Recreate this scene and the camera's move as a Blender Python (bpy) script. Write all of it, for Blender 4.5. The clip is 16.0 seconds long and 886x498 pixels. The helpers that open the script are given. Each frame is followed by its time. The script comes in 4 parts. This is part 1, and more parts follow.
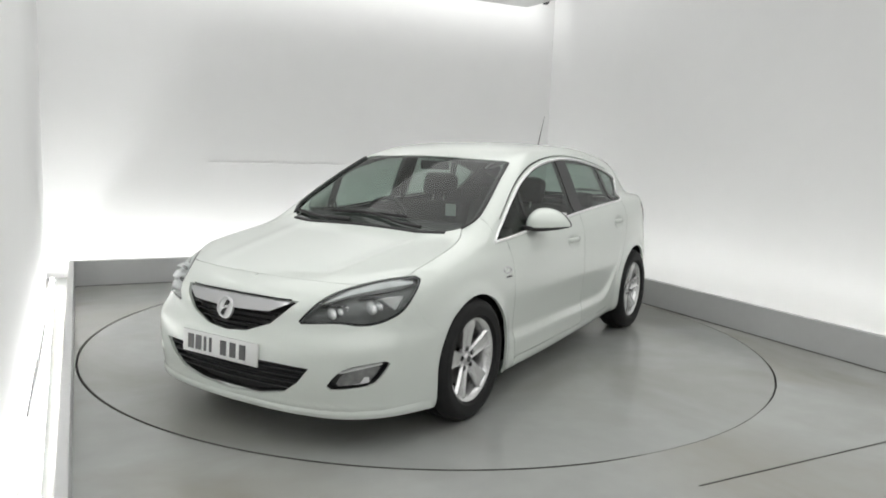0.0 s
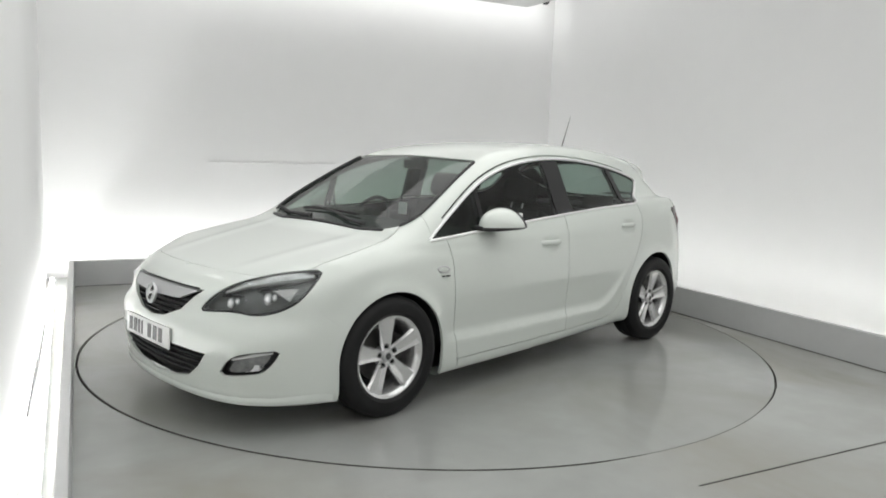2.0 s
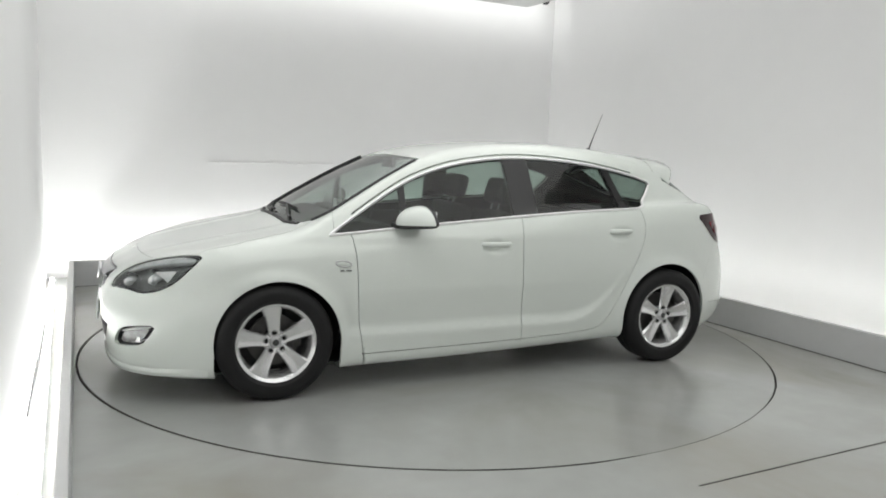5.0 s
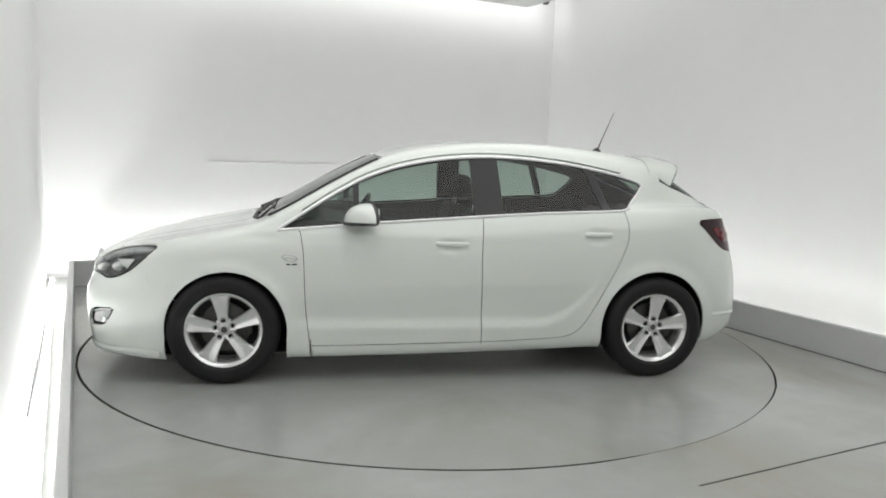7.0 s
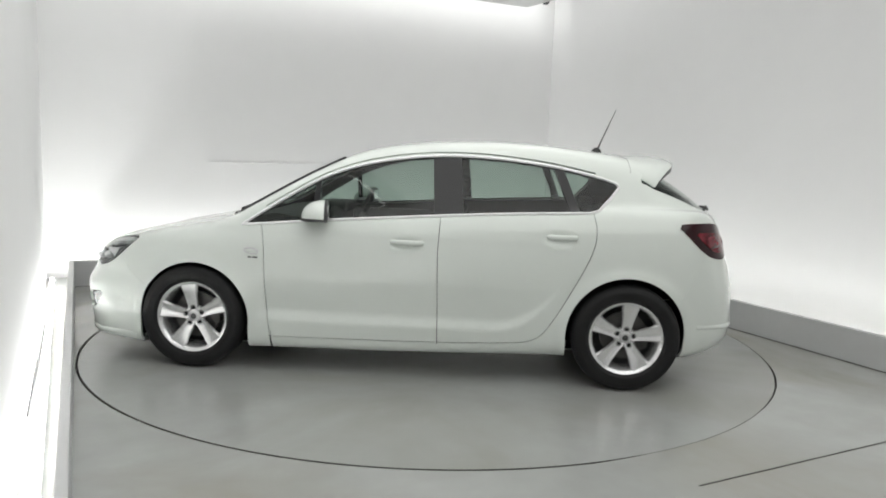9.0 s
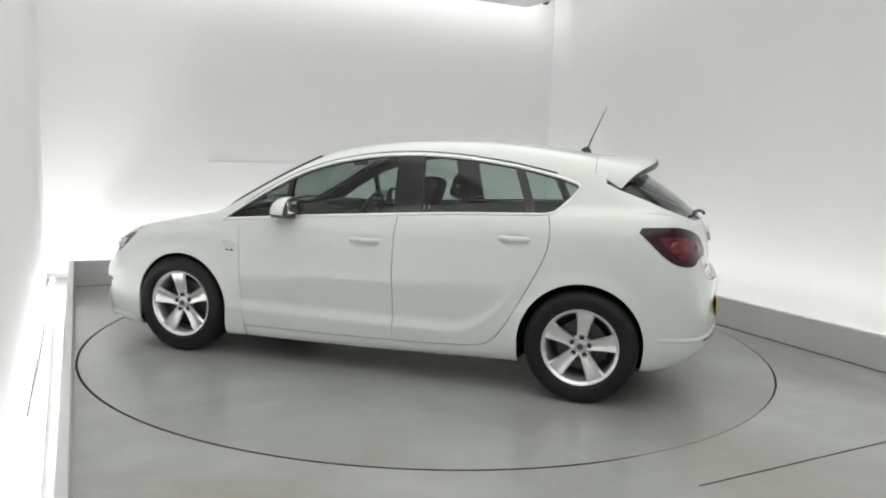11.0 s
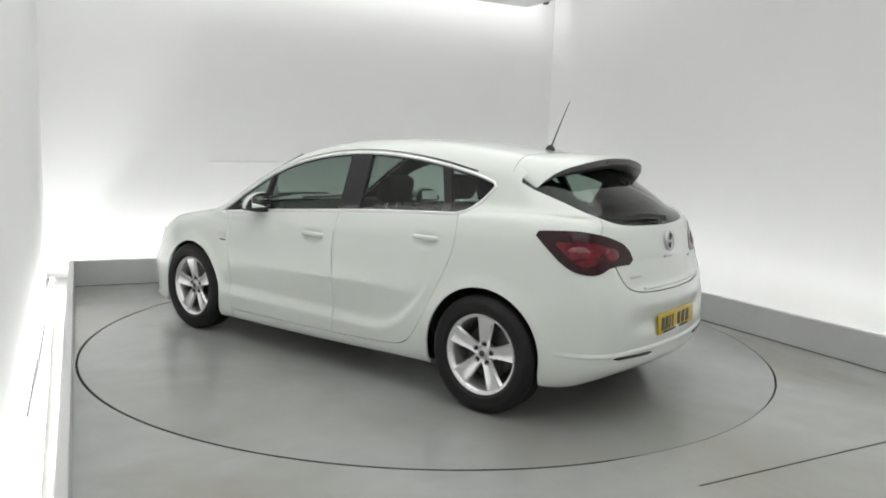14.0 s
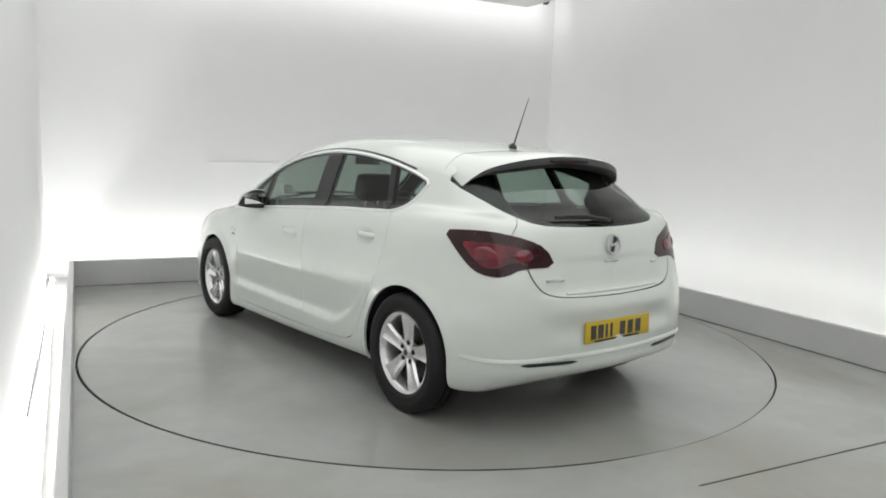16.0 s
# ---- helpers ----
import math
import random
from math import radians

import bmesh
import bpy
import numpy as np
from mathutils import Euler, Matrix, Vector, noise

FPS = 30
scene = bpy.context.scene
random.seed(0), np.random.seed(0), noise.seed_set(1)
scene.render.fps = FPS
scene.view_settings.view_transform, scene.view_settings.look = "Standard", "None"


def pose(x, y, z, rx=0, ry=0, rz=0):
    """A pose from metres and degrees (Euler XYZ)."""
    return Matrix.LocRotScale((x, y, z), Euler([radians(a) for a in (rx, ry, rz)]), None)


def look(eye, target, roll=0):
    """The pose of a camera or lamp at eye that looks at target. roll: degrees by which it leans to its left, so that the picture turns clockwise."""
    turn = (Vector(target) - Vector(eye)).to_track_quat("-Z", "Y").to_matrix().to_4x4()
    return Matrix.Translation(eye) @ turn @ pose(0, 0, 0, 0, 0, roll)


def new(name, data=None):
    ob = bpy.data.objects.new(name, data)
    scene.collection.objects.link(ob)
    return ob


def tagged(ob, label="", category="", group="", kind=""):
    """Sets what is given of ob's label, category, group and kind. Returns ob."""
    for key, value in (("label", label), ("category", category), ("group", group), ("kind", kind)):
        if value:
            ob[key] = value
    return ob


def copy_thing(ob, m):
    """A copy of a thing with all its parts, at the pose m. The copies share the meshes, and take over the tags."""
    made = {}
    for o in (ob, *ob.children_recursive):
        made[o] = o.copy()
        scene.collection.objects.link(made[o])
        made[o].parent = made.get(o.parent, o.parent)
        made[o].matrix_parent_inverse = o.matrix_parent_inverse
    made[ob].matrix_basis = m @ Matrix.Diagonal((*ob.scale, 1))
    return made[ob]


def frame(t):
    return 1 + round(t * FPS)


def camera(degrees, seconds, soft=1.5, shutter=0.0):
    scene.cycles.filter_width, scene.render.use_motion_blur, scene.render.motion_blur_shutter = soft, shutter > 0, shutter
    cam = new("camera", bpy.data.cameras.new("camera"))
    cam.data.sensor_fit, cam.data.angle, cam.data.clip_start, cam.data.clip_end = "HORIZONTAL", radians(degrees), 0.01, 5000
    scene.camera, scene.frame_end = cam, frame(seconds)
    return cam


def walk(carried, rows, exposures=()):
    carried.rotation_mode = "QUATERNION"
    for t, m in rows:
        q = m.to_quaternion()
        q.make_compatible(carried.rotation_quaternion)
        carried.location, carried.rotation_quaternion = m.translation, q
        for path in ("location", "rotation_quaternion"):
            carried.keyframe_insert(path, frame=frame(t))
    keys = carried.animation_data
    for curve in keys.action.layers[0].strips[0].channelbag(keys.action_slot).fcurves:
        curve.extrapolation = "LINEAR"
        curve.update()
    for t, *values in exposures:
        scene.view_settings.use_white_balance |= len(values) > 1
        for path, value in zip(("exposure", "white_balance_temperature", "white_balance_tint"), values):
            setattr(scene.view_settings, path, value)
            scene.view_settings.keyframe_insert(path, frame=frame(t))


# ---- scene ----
cam = camera(61.9, 16.0, soft=1.8)
EYE, AIM, LEAN = (0.0, -5.5952, 1.4141), (0.0694, -0.6396, 0.7529), 2.02
walk(cam, [(0.0, look(EYE, AIM, LEAN)), (16.0, look(EYE, AIM, LEAN))])

# ---- light ----
scene.view_settings.exposure = -0.23
world = bpy.data.worlds.new("studio_air")
scene.world = world
world.use_nodes = True
world.node_tree.nodes["Background"].inputs[0].default_value = (0.9, 0.95, 1.0, 1)
world.node_tree.nodes["Background"].inputs[1].default_value = 0.02

# the room stands turned about the turntable: u runs along the back wall, v towards it
TURN = radians(26.3)
ROOM = Matrix.Rotation(TURN, 4, "Z")
U_LEFT, U_RIGHT, V_BACK, KERB = -2.44, 2.52, 2.76, 0.245
WALL_LEFT, WALL_RIGHT, WALL_BACK, WALL_FRONT, WALL_TOP = -2.69, 3.3, 3.3, -8.0, 3.75
CEIL_Z = 3.15


def strip_lamp(name, a, b, width, watts, face):
    """A long area lamp from a to b (u, v, z) that shines along face."""
    a, b, f = Vector(a), Vector(b), Vector(face).normalized()
    data = bpy.data.lights.new(name, "AREA")
    data.shape, data.size, data.size_y, data.energy = "RECTANGLE", (b - a).length, width, watts
    data.color = (0.995, 1.0, 0.98)
    x = (b - a).normalized()
    z = -f
    y = z.cross(x)
    m = Matrix((x, y, z)).transposed().to_4x4()
    ob = new(name, data)
    ob.matrix_world = ROOM @ Matrix.Translation((a + b) / 2) @ m
    return ob


FLOOR_W, COVE_W = 4.6, 2.7
strip_lamp("trough_lamp_back", (-2.35, 2.90, 0.05), (3.2, 2.90, 0.05), 0.05, FLOOR_W * 4.2, (0, 0.25, 1))
strip_lamp("trough_lamp_right", (2.66, 3.2, 0.05), (2.66, -5.5, 0.05), 0.05, FLOOR_W * 2.7, (0.25, 0, 1))
strip_lamp("trough_lamp_left", (-2.605, 3.2, 0.05), (-2.605, -4.0, 0.05), 0.05, FLOOR_W * 13.5, (0, 0, 1))
strip_lamp("cove_lamp_back", (-2.3, 2.9, 3.3), (3.1, 2.9, 3.3), 0.12, COVE_W * 6, (0, 0.8, -0.3))
strip_lamp("cove_lamp_right", (2.75, 3.1, 3.3), (2.75, -6.5, 3.3), 0.12, COVE_W * 5, (0.8, 0, -0.3))
# added fill with no visible source, lifts the left wall and left floor
strip_lamp("cove_fill_left", (-2.58, 3.1, 3.3), (-2.58, -6.5, 3.3), 0.10, COVE_W * 5, (-0.3, 0, -1))
# broad unseen fill under the ceiling, added to brighten the car and floor
strip_lamp("ceiling_fill", (-0.05, -7.2, 3.1), (-0.05, 1.2, 3.1), 4.2, 136, (0, 0, -1))

from mathutils.geometry import delaunay_2d_cdt


# ---- materials ----
def material(name, rgb, rough=0.5, metal=0.0, spots=0.0, scale=3.0, grain=0.0, grain_scale=300.0, coat=0.0, rough_var=0.0, spec=None, stain=None):
    """A principled surface whose colour and gloss vary at two scales, with a fine relief."""
    m = bpy.data.materials.new(name)
    m.use_nodes = True
    nt = m.node_tree
    b = nt.nodes["Principled BSDF"]
    b.inputs["Roughness"].default_value, b.inputs["Metallic"].default_value = rough, metal
    b.inputs["Base Color"].default_value = (*rgb, 1)
    b.inputs["Coat Weight"].default_value, b.inputs["Coat Roughness"].default_value = coat, 0.10
    if spec is not None:
        b.inputs["Specular IOR Level"].default_value = spec
    pos = nt.nodes.new("ShaderNodeTexCoord")
    if spots or rough_var:
        big, small = nt.nodes.new("ShaderNodeTexNoise"), nt.nodes.new("ShaderNodeTexNoise")
        big.inputs["Scale"].default_value, small.inputs["Scale"].default_value = scale, scale * 9
        big.inputs["Detail"].default_value, small.inputs["Detail"].default_value = 6, 4
        add = nt.nodes.new("ShaderNodeMath")
        add.operation = "MULTIPLY_ADD"
        add.inputs[1].default_value = 0.35
        for t in (big, small):
            nt.links.new(pos.outputs["Object"], t.inputs["Vector"])
        nt.links.new(small.outputs[0], add.inputs[0])
        nt.links.new(big.outputs[0], add.inputs[2])
        if spots:
            mr = nt.nodes.new("ShaderNodeMapRange")
            mr.inputs["From Min"].default_value, mr.inputs["From Max"].default_value = 0.4, 1.0
            mr.inputs["To Min"].default_value, mr.inputs["To Max"].default_value = 1 - spots, 1 + spots
            mul = nt.nodes.new("ShaderNodeVectorMath")
            mul.operation = "SCALE"
            mul.inputs[0].default_value = rgb
            nt.links.new(add.outputs[0], mr.inputs[0])
            nt.links.new(mr.outputs[0], mul.inputs["Scale"])
            nt.links.new(mul.outputs[0], b.inputs["Base Color"])
            if stain:
                blot, ramp, mixer = nt.nodes.new("ShaderNodeTexNoise"), nt.nodes.new("ShaderNodeMapRange"), nt.nodes.new("ShaderNodeMix")
                blot.inputs["Scale"].default_value, blot.inputs["Detail"].default_value, blot.inputs["Distortion"].default_value = 0.75, 8, 0.6
                ramp.inputs["From Min"].default_value, ramp.inputs["From Max"].default_value = 0.42, 0.62
                ramp.inputs["To Max"].default_value = 0.9
                mixer.data_type = "RGBA"
                mixer.inputs["B"].default_value = (*stain, 1)
                nt.links.new(pos.outputs["Object"], blot.inputs["Vector"])
                nt.links.new(blot.outputs[0], ramp.inputs[0])
                nt.links.new(ramp.outputs[0], mixer.inputs["Factor"])
                nt.links.new(mul.outputs[0], mixer.inputs["A"])
                nt.links.new(mixer.outputs["Result"], b.inputs["Base Color"])
        if rough_var:
            mr = nt.nodes.new("ShaderNodeMapRange")
            mr.inputs["From Min"].default_value, mr.inputs["From Max"].default_value = 0.4, 1.0
            mr.inputs["To Min"].default_value, mr.inputs["To Max"].default_value = rough - rough_var, rough + rough_var
            nt.links.new(add.outputs[0], mr.inputs[0])
            nt.links.new(mr.outputs[0], b.inputs["Roughness"])
    if grain:
        t, bump = nt.nodes.new("ShaderNodeTexNoise"), nt.nodes.new("ShaderNodeBump")
        t.inputs["Scale"].default_value, t.inputs["Detail"].default_value = grain_scale, 4
        bump.inputs["Strength"].default_value, bump.inputs["Distance"].default_value = grain, 0.002
        nt.links.new(pos.outputs["Object"], t.inputs["Vector"])
        nt.links.new(t.outputs[0], bump.inputs["Height"])
        nt.links.new(bump.outputs[0], b.inputs["Normal"])
    return m


def pane(name, rgb, gloss=0.02, strength=1.0):
    """A thin pane: tinted and clear, with a mirror's gloss that grows at a grazing angle."""
    m = bpy.data.materials.new(name)
    m.use_nodes = True
    nt = m.node_tree
    nt.nodes.clear()
    out, mix = nt.nodes.new("ShaderNodeOutputMaterial"), nt.nodes.new("ShaderNodeMixShader")
    clear, shine, lay = nt.nodes.new("ShaderNodeBsdfTransparent"), nt.nodes.new("ShaderNodeBsdfGlossy"), nt.nodes.new("ShaderNodeLayerWeight")
    power, fres = nt.nodes.new("ShaderNodeMath"), nt.nodes.new("ShaderNodeMath")
    clear.inputs["Color"].default_value = (*rgb, 1)
    shine.inputs["Roughness"].default_value = gloss
    shine.inputs["Color"].default_value = (strength, strength, strength, 1)
    lay.inputs["Blend"].default_value = 0.5
    power.operation, fres.operation = "POWER", "MULTIPLY_ADD"
    power.inputs[1].default_value = 5.0
    fres.inputs[1].default_value, fres.inputs[2].default_value = 0.9, 0.04
    nt.links.new(lay.outputs["Facing"], power.inputs[0])
    nt.links.new(power.outputs[0], fres.inputs[0])
    nt.links.new(fres.outputs[0], mix.inputs[0])
    nt.links.new(clear.outputs[0], mix.inputs[1])
    nt.links.new(shine.outputs[0], mix.inputs[2])
    nt.links.new(mix.outputs[0], out.inputs[0])
    return m


def glow(name, rgb, power):
    m = bpy.data.materials.new(name)
    m.use_nodes = True
    b = m.node_tree.nodes["Principled BSDF"]
    b.inputs["Emission Color"].default_value, b.inputs["Emission Strength"].default_value = (*rgb, 1), power
    return m


WALL_PAINT = material("wall_paint", (0.8, 0.8, 0.8), 0.7, spots=0.02, scale=0.6, grain=0.15, grain_scale=120)
CEILING_PAINT = material("ceiling_paint", (0.78, 0.78, 0.78), 0.7, spots=0.02, scale=0.7)
FLOOR_PAINT = material("floor_paint", (0.385, 0.393, 0.38), 0.235, stain=(0.30, 0.29, 0.26), spots=0.16, scale=0.55, grain=0.05, grain_scale=90, rough_var=0.02)
DISC_PAINT = material("turntable_paint", (0.36, 0.368, 0.358), 0.23, stain=(0.285, 0.283, 0.263), spots=0.10, scale=0.9, grain=0.04, grain_scale=90, rough_var=0.02)
KERB_PAINT = material("kerb_paint", (0.53, 0.535, 0.535), 0.5, spots=0.07, scale=1.5, grain=0.1, grain_scale=120)
SEAM_DIRT = material("seam_dirt", (0.10, 0.098, 0.09), 0.8, spots=0.5, scale=6)
# near-black puts the shade of the turntable gap into the colour
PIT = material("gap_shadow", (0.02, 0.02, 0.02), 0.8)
TUBE = glow("tube_glow", (0.99, 1.0, 0.97), 16.0)
FITTING = material("lamp_fitting", (0.7, 0.7, 0.7), 0.4, spots=0.04)
DARK_FITTING = material("dark_fitting", (0.06, 0.06, 0.065), 0.5, spots=0.1)
PAINT = material("white_car_paint", (0.70, 0.742, 0.70), 0.30, spots=0.012, scale=1.3, coat=1.0)
LINER = material("black_lining", (0.012, 0.012, 0.013), 0.8, spots=0.2, scale=4)
RUBBER = material("tyre_rubber", (0.011, 0.011, 0.0115), 0.6, spec=0.3, spots=0.2, scale=6, grain=0.3, grain_scale=160)
ALLOY = material("silver_alloy", (0.80, 0.80, 0.805), 0.24, metal=0.75, spots=0.04, scale=9)
DISC_STEEL = material("brake_steel", (0.09, 0.088, 0.085), 0.45, metal=0.8, spots=0.2, scale=14)
MIRROR = material("silvered_mirror", (0.86, 0.87, 0.87), 0.03, metal=1.0)
SATIN = material("satin_chrome", (0.62, 0.62, 0.63), 0.30, metal=0.85, rough_var=0.03, scale=2)
PLASTIC = material("black_plastic", (0.02, 0.02, 0.021), 0.45, spots=0.15, scale=8, grain=0.2, grain_scale=400)
GLOSS_BLACK = material("gloss_black", (0.012, 0.012, 0.013), 0.15, rough_var=0.05, scale=6)
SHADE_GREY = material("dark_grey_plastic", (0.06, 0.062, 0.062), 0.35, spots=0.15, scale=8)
CLOTH = material("seat_cloth", (0.013, 0.0135, 0.014), 0.9, spots=0.2, scale=20, grain=0.4, grain_scale=500)
TRIM_CHROME = material("brushed_trim", (0.88, 0.88, 0.88), 0.34, metal=0.6, rough_var=0.05, scale=3)
TRIM_GREY = material("grey_trim", (0.035, 0.036, 0.035), 0.7, spots=0.1, scale=8, grain=0.2, grain_scale=400)
GLASS = pane("green_tinted_glass", (0.52, 0.60, 0.56))
SCREEN_GLASS = pane("windscreen_glass", (0.45, 0.52, 0.485))
PRIVACY = pane("rear_glass", (0.42, 0.50, 0.465))
LENS = pane("clear_lens", (0.88, 0.9, 0.9))
RED_LENS = material("smoked_red_lens", (0.028, 0.004, 0.007), 0.16, spots=0.5, scale=9, coat=0.0)
RED_GLOW = material("bright_red_lens", (0.12, 0.007, 0.014), 0.14, spots=0.95, scale=13, coat=0.1)
RED_CHAMBER = material("lit_red_chamber", (0.15, 0.010, 0.020), 0.1, spots=0.8, scale=30, coat=0.5)
REFLECTOR = material("lamp_reflector", (0.82, 0.83, 0.84), 0.22, metal=0.25, rough_var=0.08, scale=20)
LAMP_SILVER = material("lamp_silver", (0.62, 0.63, 0.63), 0.35, metal=0.35, spots=0.25, scale=12)
LAMP_GREY = material("lamp_housing", (0.17, 0.174, 0.174), 0.3, metal=0.25, spots=0.3, scale=15)
FOG_SILVER = material("fog_silver", (0.26, 0.265, 0.265), 0.2, metal=0.3, spots=0.35, scale=25)
PLATE_WHITE = material("white_plate", (0.72, 0.73, 0.72), 0.35, spots=0.03, scale=9)
# black plate ink, lightened in its colour for the glare on the plates
PLATE_INK_GLARE = material("plate_ink_glare", (0.05, 0.05, 0.052), 0.35, spots=0.3, scale=20)
PLATE_YELLOW = material("yellow_plate", (0.62, 0.44, 0.02), 0.35, spots=0.05, scale=9)
INK = material("black_lettering", (0.015, 0.015, 0.016), 0.5, spots=0.1)


# ---- mesh tools ----
def link(name, bm, mat, parent=None, label="", smooth=True, sharp=40):
    me = bpy.data.meshes.new(name)
    bmesh.ops.recalc_face_normals(bm, faces=bm.faces[:])
    bm.to_mesh(me)
    bm.free()
    me.materials.append(mat)
    if smooth:
        me.polygons.foreach_set("use_smooth", [True] * len(me.polygons))
        me.set_sharp_from_angle(angle=radians(sharp))
    ob = new(name, me)
    ob.parent = parent
    return tagged(ob, label)


part = link


def bulk(lo, hi, bevel=0.0, seg=2, m=None):
    """A bevelled block between two corners."""
    bm = bmesh.new()
    lo, hi = Vector(lo), Vector(hi)
    bmesh.ops.create_cube(bm, size=1, matrix=Matrix.Translation((lo + hi) / 2) @ Matrix.Diagonal((*(hi - lo), 1)))
    if bevel:
        bmesh.ops.bevel(bm, geom=bm.edges[:], offset=bevel, segments=seg, affect="EDGES", profile=0.6)
    if m is not None:
        bm.transform(m)
    return bm


def lathe(profile, n=64, axis="Y", m=None):
    """Turns (radius, along) points about an axis; a closed ring where first and last meet."""
    bm = bmesh.new()
    rings = []
    for i in range(n):
        a = 2 * math.pi * i / n
        c, s = math.cos(a), math.sin(a)
        rings.append([bm.verts.new((r * c, h, r * s) if axis == "Y" else (r * c, r * s, h)) for r, h in profile])
    for i in range(n):
        p, q = rings[i], rings[(i + 1) % n]
        for k in range(len(profile) - 1):
            bm.faces.new((p[k], p[k + 1], q[k + 1], q[k]))
    bmesh.ops.remove_doubles(bm, verts=bm.verts[:], dist=1e-5)
    if m is not None:
        bm.transform(m)
    return bm


def tube(points, radius, sides=8, flat=1.0, closed=False, up=(0, 0, 1)):
    """A round or flattened bar along points; radius may be a list."""
    pts = [Vector(p) for p in points]
    n = len(pts)
    rad = radius if isinstance(radius, (list, tuple)) else [radius] * n
    bm = bmesh.new()
    rings = []
    for i, p in enumerate(pts):
        a, b = (pts[i - 1], pts[(i + 1) % n]) if closed else (pts[max(i - 1, 0)], pts[min(i + 1, n - 1)])
        t = (b - a).normalized()
        s = t.cross(Vector(up))
        s = s.normalized() if s.length > 1e-4 else Vector((1, 0, 0))
        u = s.cross(t)
        rings.append([bm.verts.new(p + (s * math.cos(w) + u * math.sin(w) * flat) * rad[i]) for w in (2 * math.pi * k / sides for k in range(sides))])
    for i in range(n if closed else n - 1):
        p, q = rings[i], rings[(i + 1) % n]
        for k in range(sides):
            bm.faces.new((p[k], p[(k + 1) % sides], q[(k + 1) % sides], q[k]))
    if not closed:
        bm.faces.new(rings[0][::-1])
        bm.faces.new(rings[-1])
    return bm


def loft(sections, caps=True):
    """Skins closed sections of equal length."""
    bm = bmesh.new()
    rings = [[bm.verts.new(p) for p in s] for s in sections]
    n = len(rings[0])
    for p, q in zip(rings[:-1], rings[1:]):
        for k in range(n):
            bm.faces.new((p[k], p[(k + 1) % n], q[(k + 1) % n], q[k]))
    if caps:
        bm.faces.new(rings[0][::-1])
        bm.faces.new(rings[-1])
    return bm


# ---- the room ----
def setting(name, bm, mat, label="", smooth=False):
    ob = link(name, bm, mat, None, label, smooth)
    ob.matrix_world = ROOM
    return tagged(ob, kind="structure")


DISC_R = 2.452


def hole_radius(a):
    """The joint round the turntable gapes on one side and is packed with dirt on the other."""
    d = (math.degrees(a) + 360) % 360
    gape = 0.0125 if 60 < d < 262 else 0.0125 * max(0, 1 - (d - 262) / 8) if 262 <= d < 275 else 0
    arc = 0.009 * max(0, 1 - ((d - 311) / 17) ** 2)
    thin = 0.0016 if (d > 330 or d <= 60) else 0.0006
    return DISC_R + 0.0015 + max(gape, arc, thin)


def floor_mesh():
    """The floor with a round hole for the turntable, and the walls of the hole."""
    bm = bmesh.new()
    n = 360
    far = [(WALL_RIGHT, WALL_BACK), (WALL_LEFT, WALL_BACK), (WALL_LEFT, WALL_FRONT), (WALL_RIGHT, WALL_FRONT)]
    inner, low, outer = [], [], []
    for i in range(n):
        a = 2 * math.pi * i / n
        c, s = math.cos(a), math.sin(a)
        k = min((WALL_RIGHT if c > 0 else -WALL_LEFT) / max(abs(c), 1e-9), (WALL_BACK if s > 0 else -WALL_FRONT) / max(abs(s), 1e-9))
        hr = hole_radius(a)
        inner.append(bm.verts.new((hr * c, hr * s, 0)))
        low.append(bm.verts.new((hr * c, hr * s, -0.06)))
        outer.append(bm.verts.new((k * c, k * s, 0)))
    for i in range(n):
        j = (i + 1) % n
        bm.faces.new((inner[i], inner[j], outer[j], outer[i]))
        bm.faces.new((inner[i], low[i], low[j], inner[j]))
    for x, y in far:
        v = bm.verts.new((x, y, 0))
        near = sorted(outer, key=lambda w: (w.co - v.co).length)[:2]
        bm.faces.new((near[0], near[1], v))
    return bm


setting("floor", floor_mesh(), FLOOR_PAINT, "smooth pale grey painted concrete studio floor")
# pit floor coloured as shade, so the gap shows as a dark line
setting("turntable_pit", lathe([(0.001, -0.06), (2.6, -0.06), (2.6, -0.12), (0.001, -0.12)], 96, "Z"), PIT, "pit under the turntable, near-black for the shade in the gap")
seam = bulk((-0.05, -2.815, 0.0005), (U_RIGHT - 0.002, -2.807, 0.0025))
setting("floor_seam", seam, SEAM_DIRT, "thin dark joint across the grey floor")
setting("wall_back", bulk((WALL_LEFT - 0.1, WALL_BACK, -0.1), (WALL_RIGHT + 0.1, WALL_BACK + 0.1, WALL_TOP)), WALL_PAINT, "plain white studio wall washed by hidden tubes")
setting("wall_right", bulk((WALL_RIGHT, WALL_FRONT, -0.1), (WALL_RIGHT + 0.1, WALL_BACK, WALL_TOP)), WALL_PAINT, "plain white studio wall washed by hidden tubes")
setting("wall_left", bulk((WALL_LEFT - 0.1, WALL_FRONT, -0.1), (WALL_LEFT, WALL_BACK, WALL_TOP)), WALL_PAINT, "plain white studio wall beside the lamp trough")
setting("wall_front", bulk((WALL_LEFT - 0.1, WALL_FRONT - 0.1, -0.1), (WALL_RIGHT + 0.1, WALL_FRONT, WALL_TOP)), WALL_PAINT, "plain white studio wall")
setting("ceiling", bulk((U_LEFT, WALL_FRONT, CEIL_Z), (U_RIGHT, V_BACK, CEIL_Z + 0.04), 0.006), CEILING_PAINT, "white lowered ceiling panel with a lit cove round it")
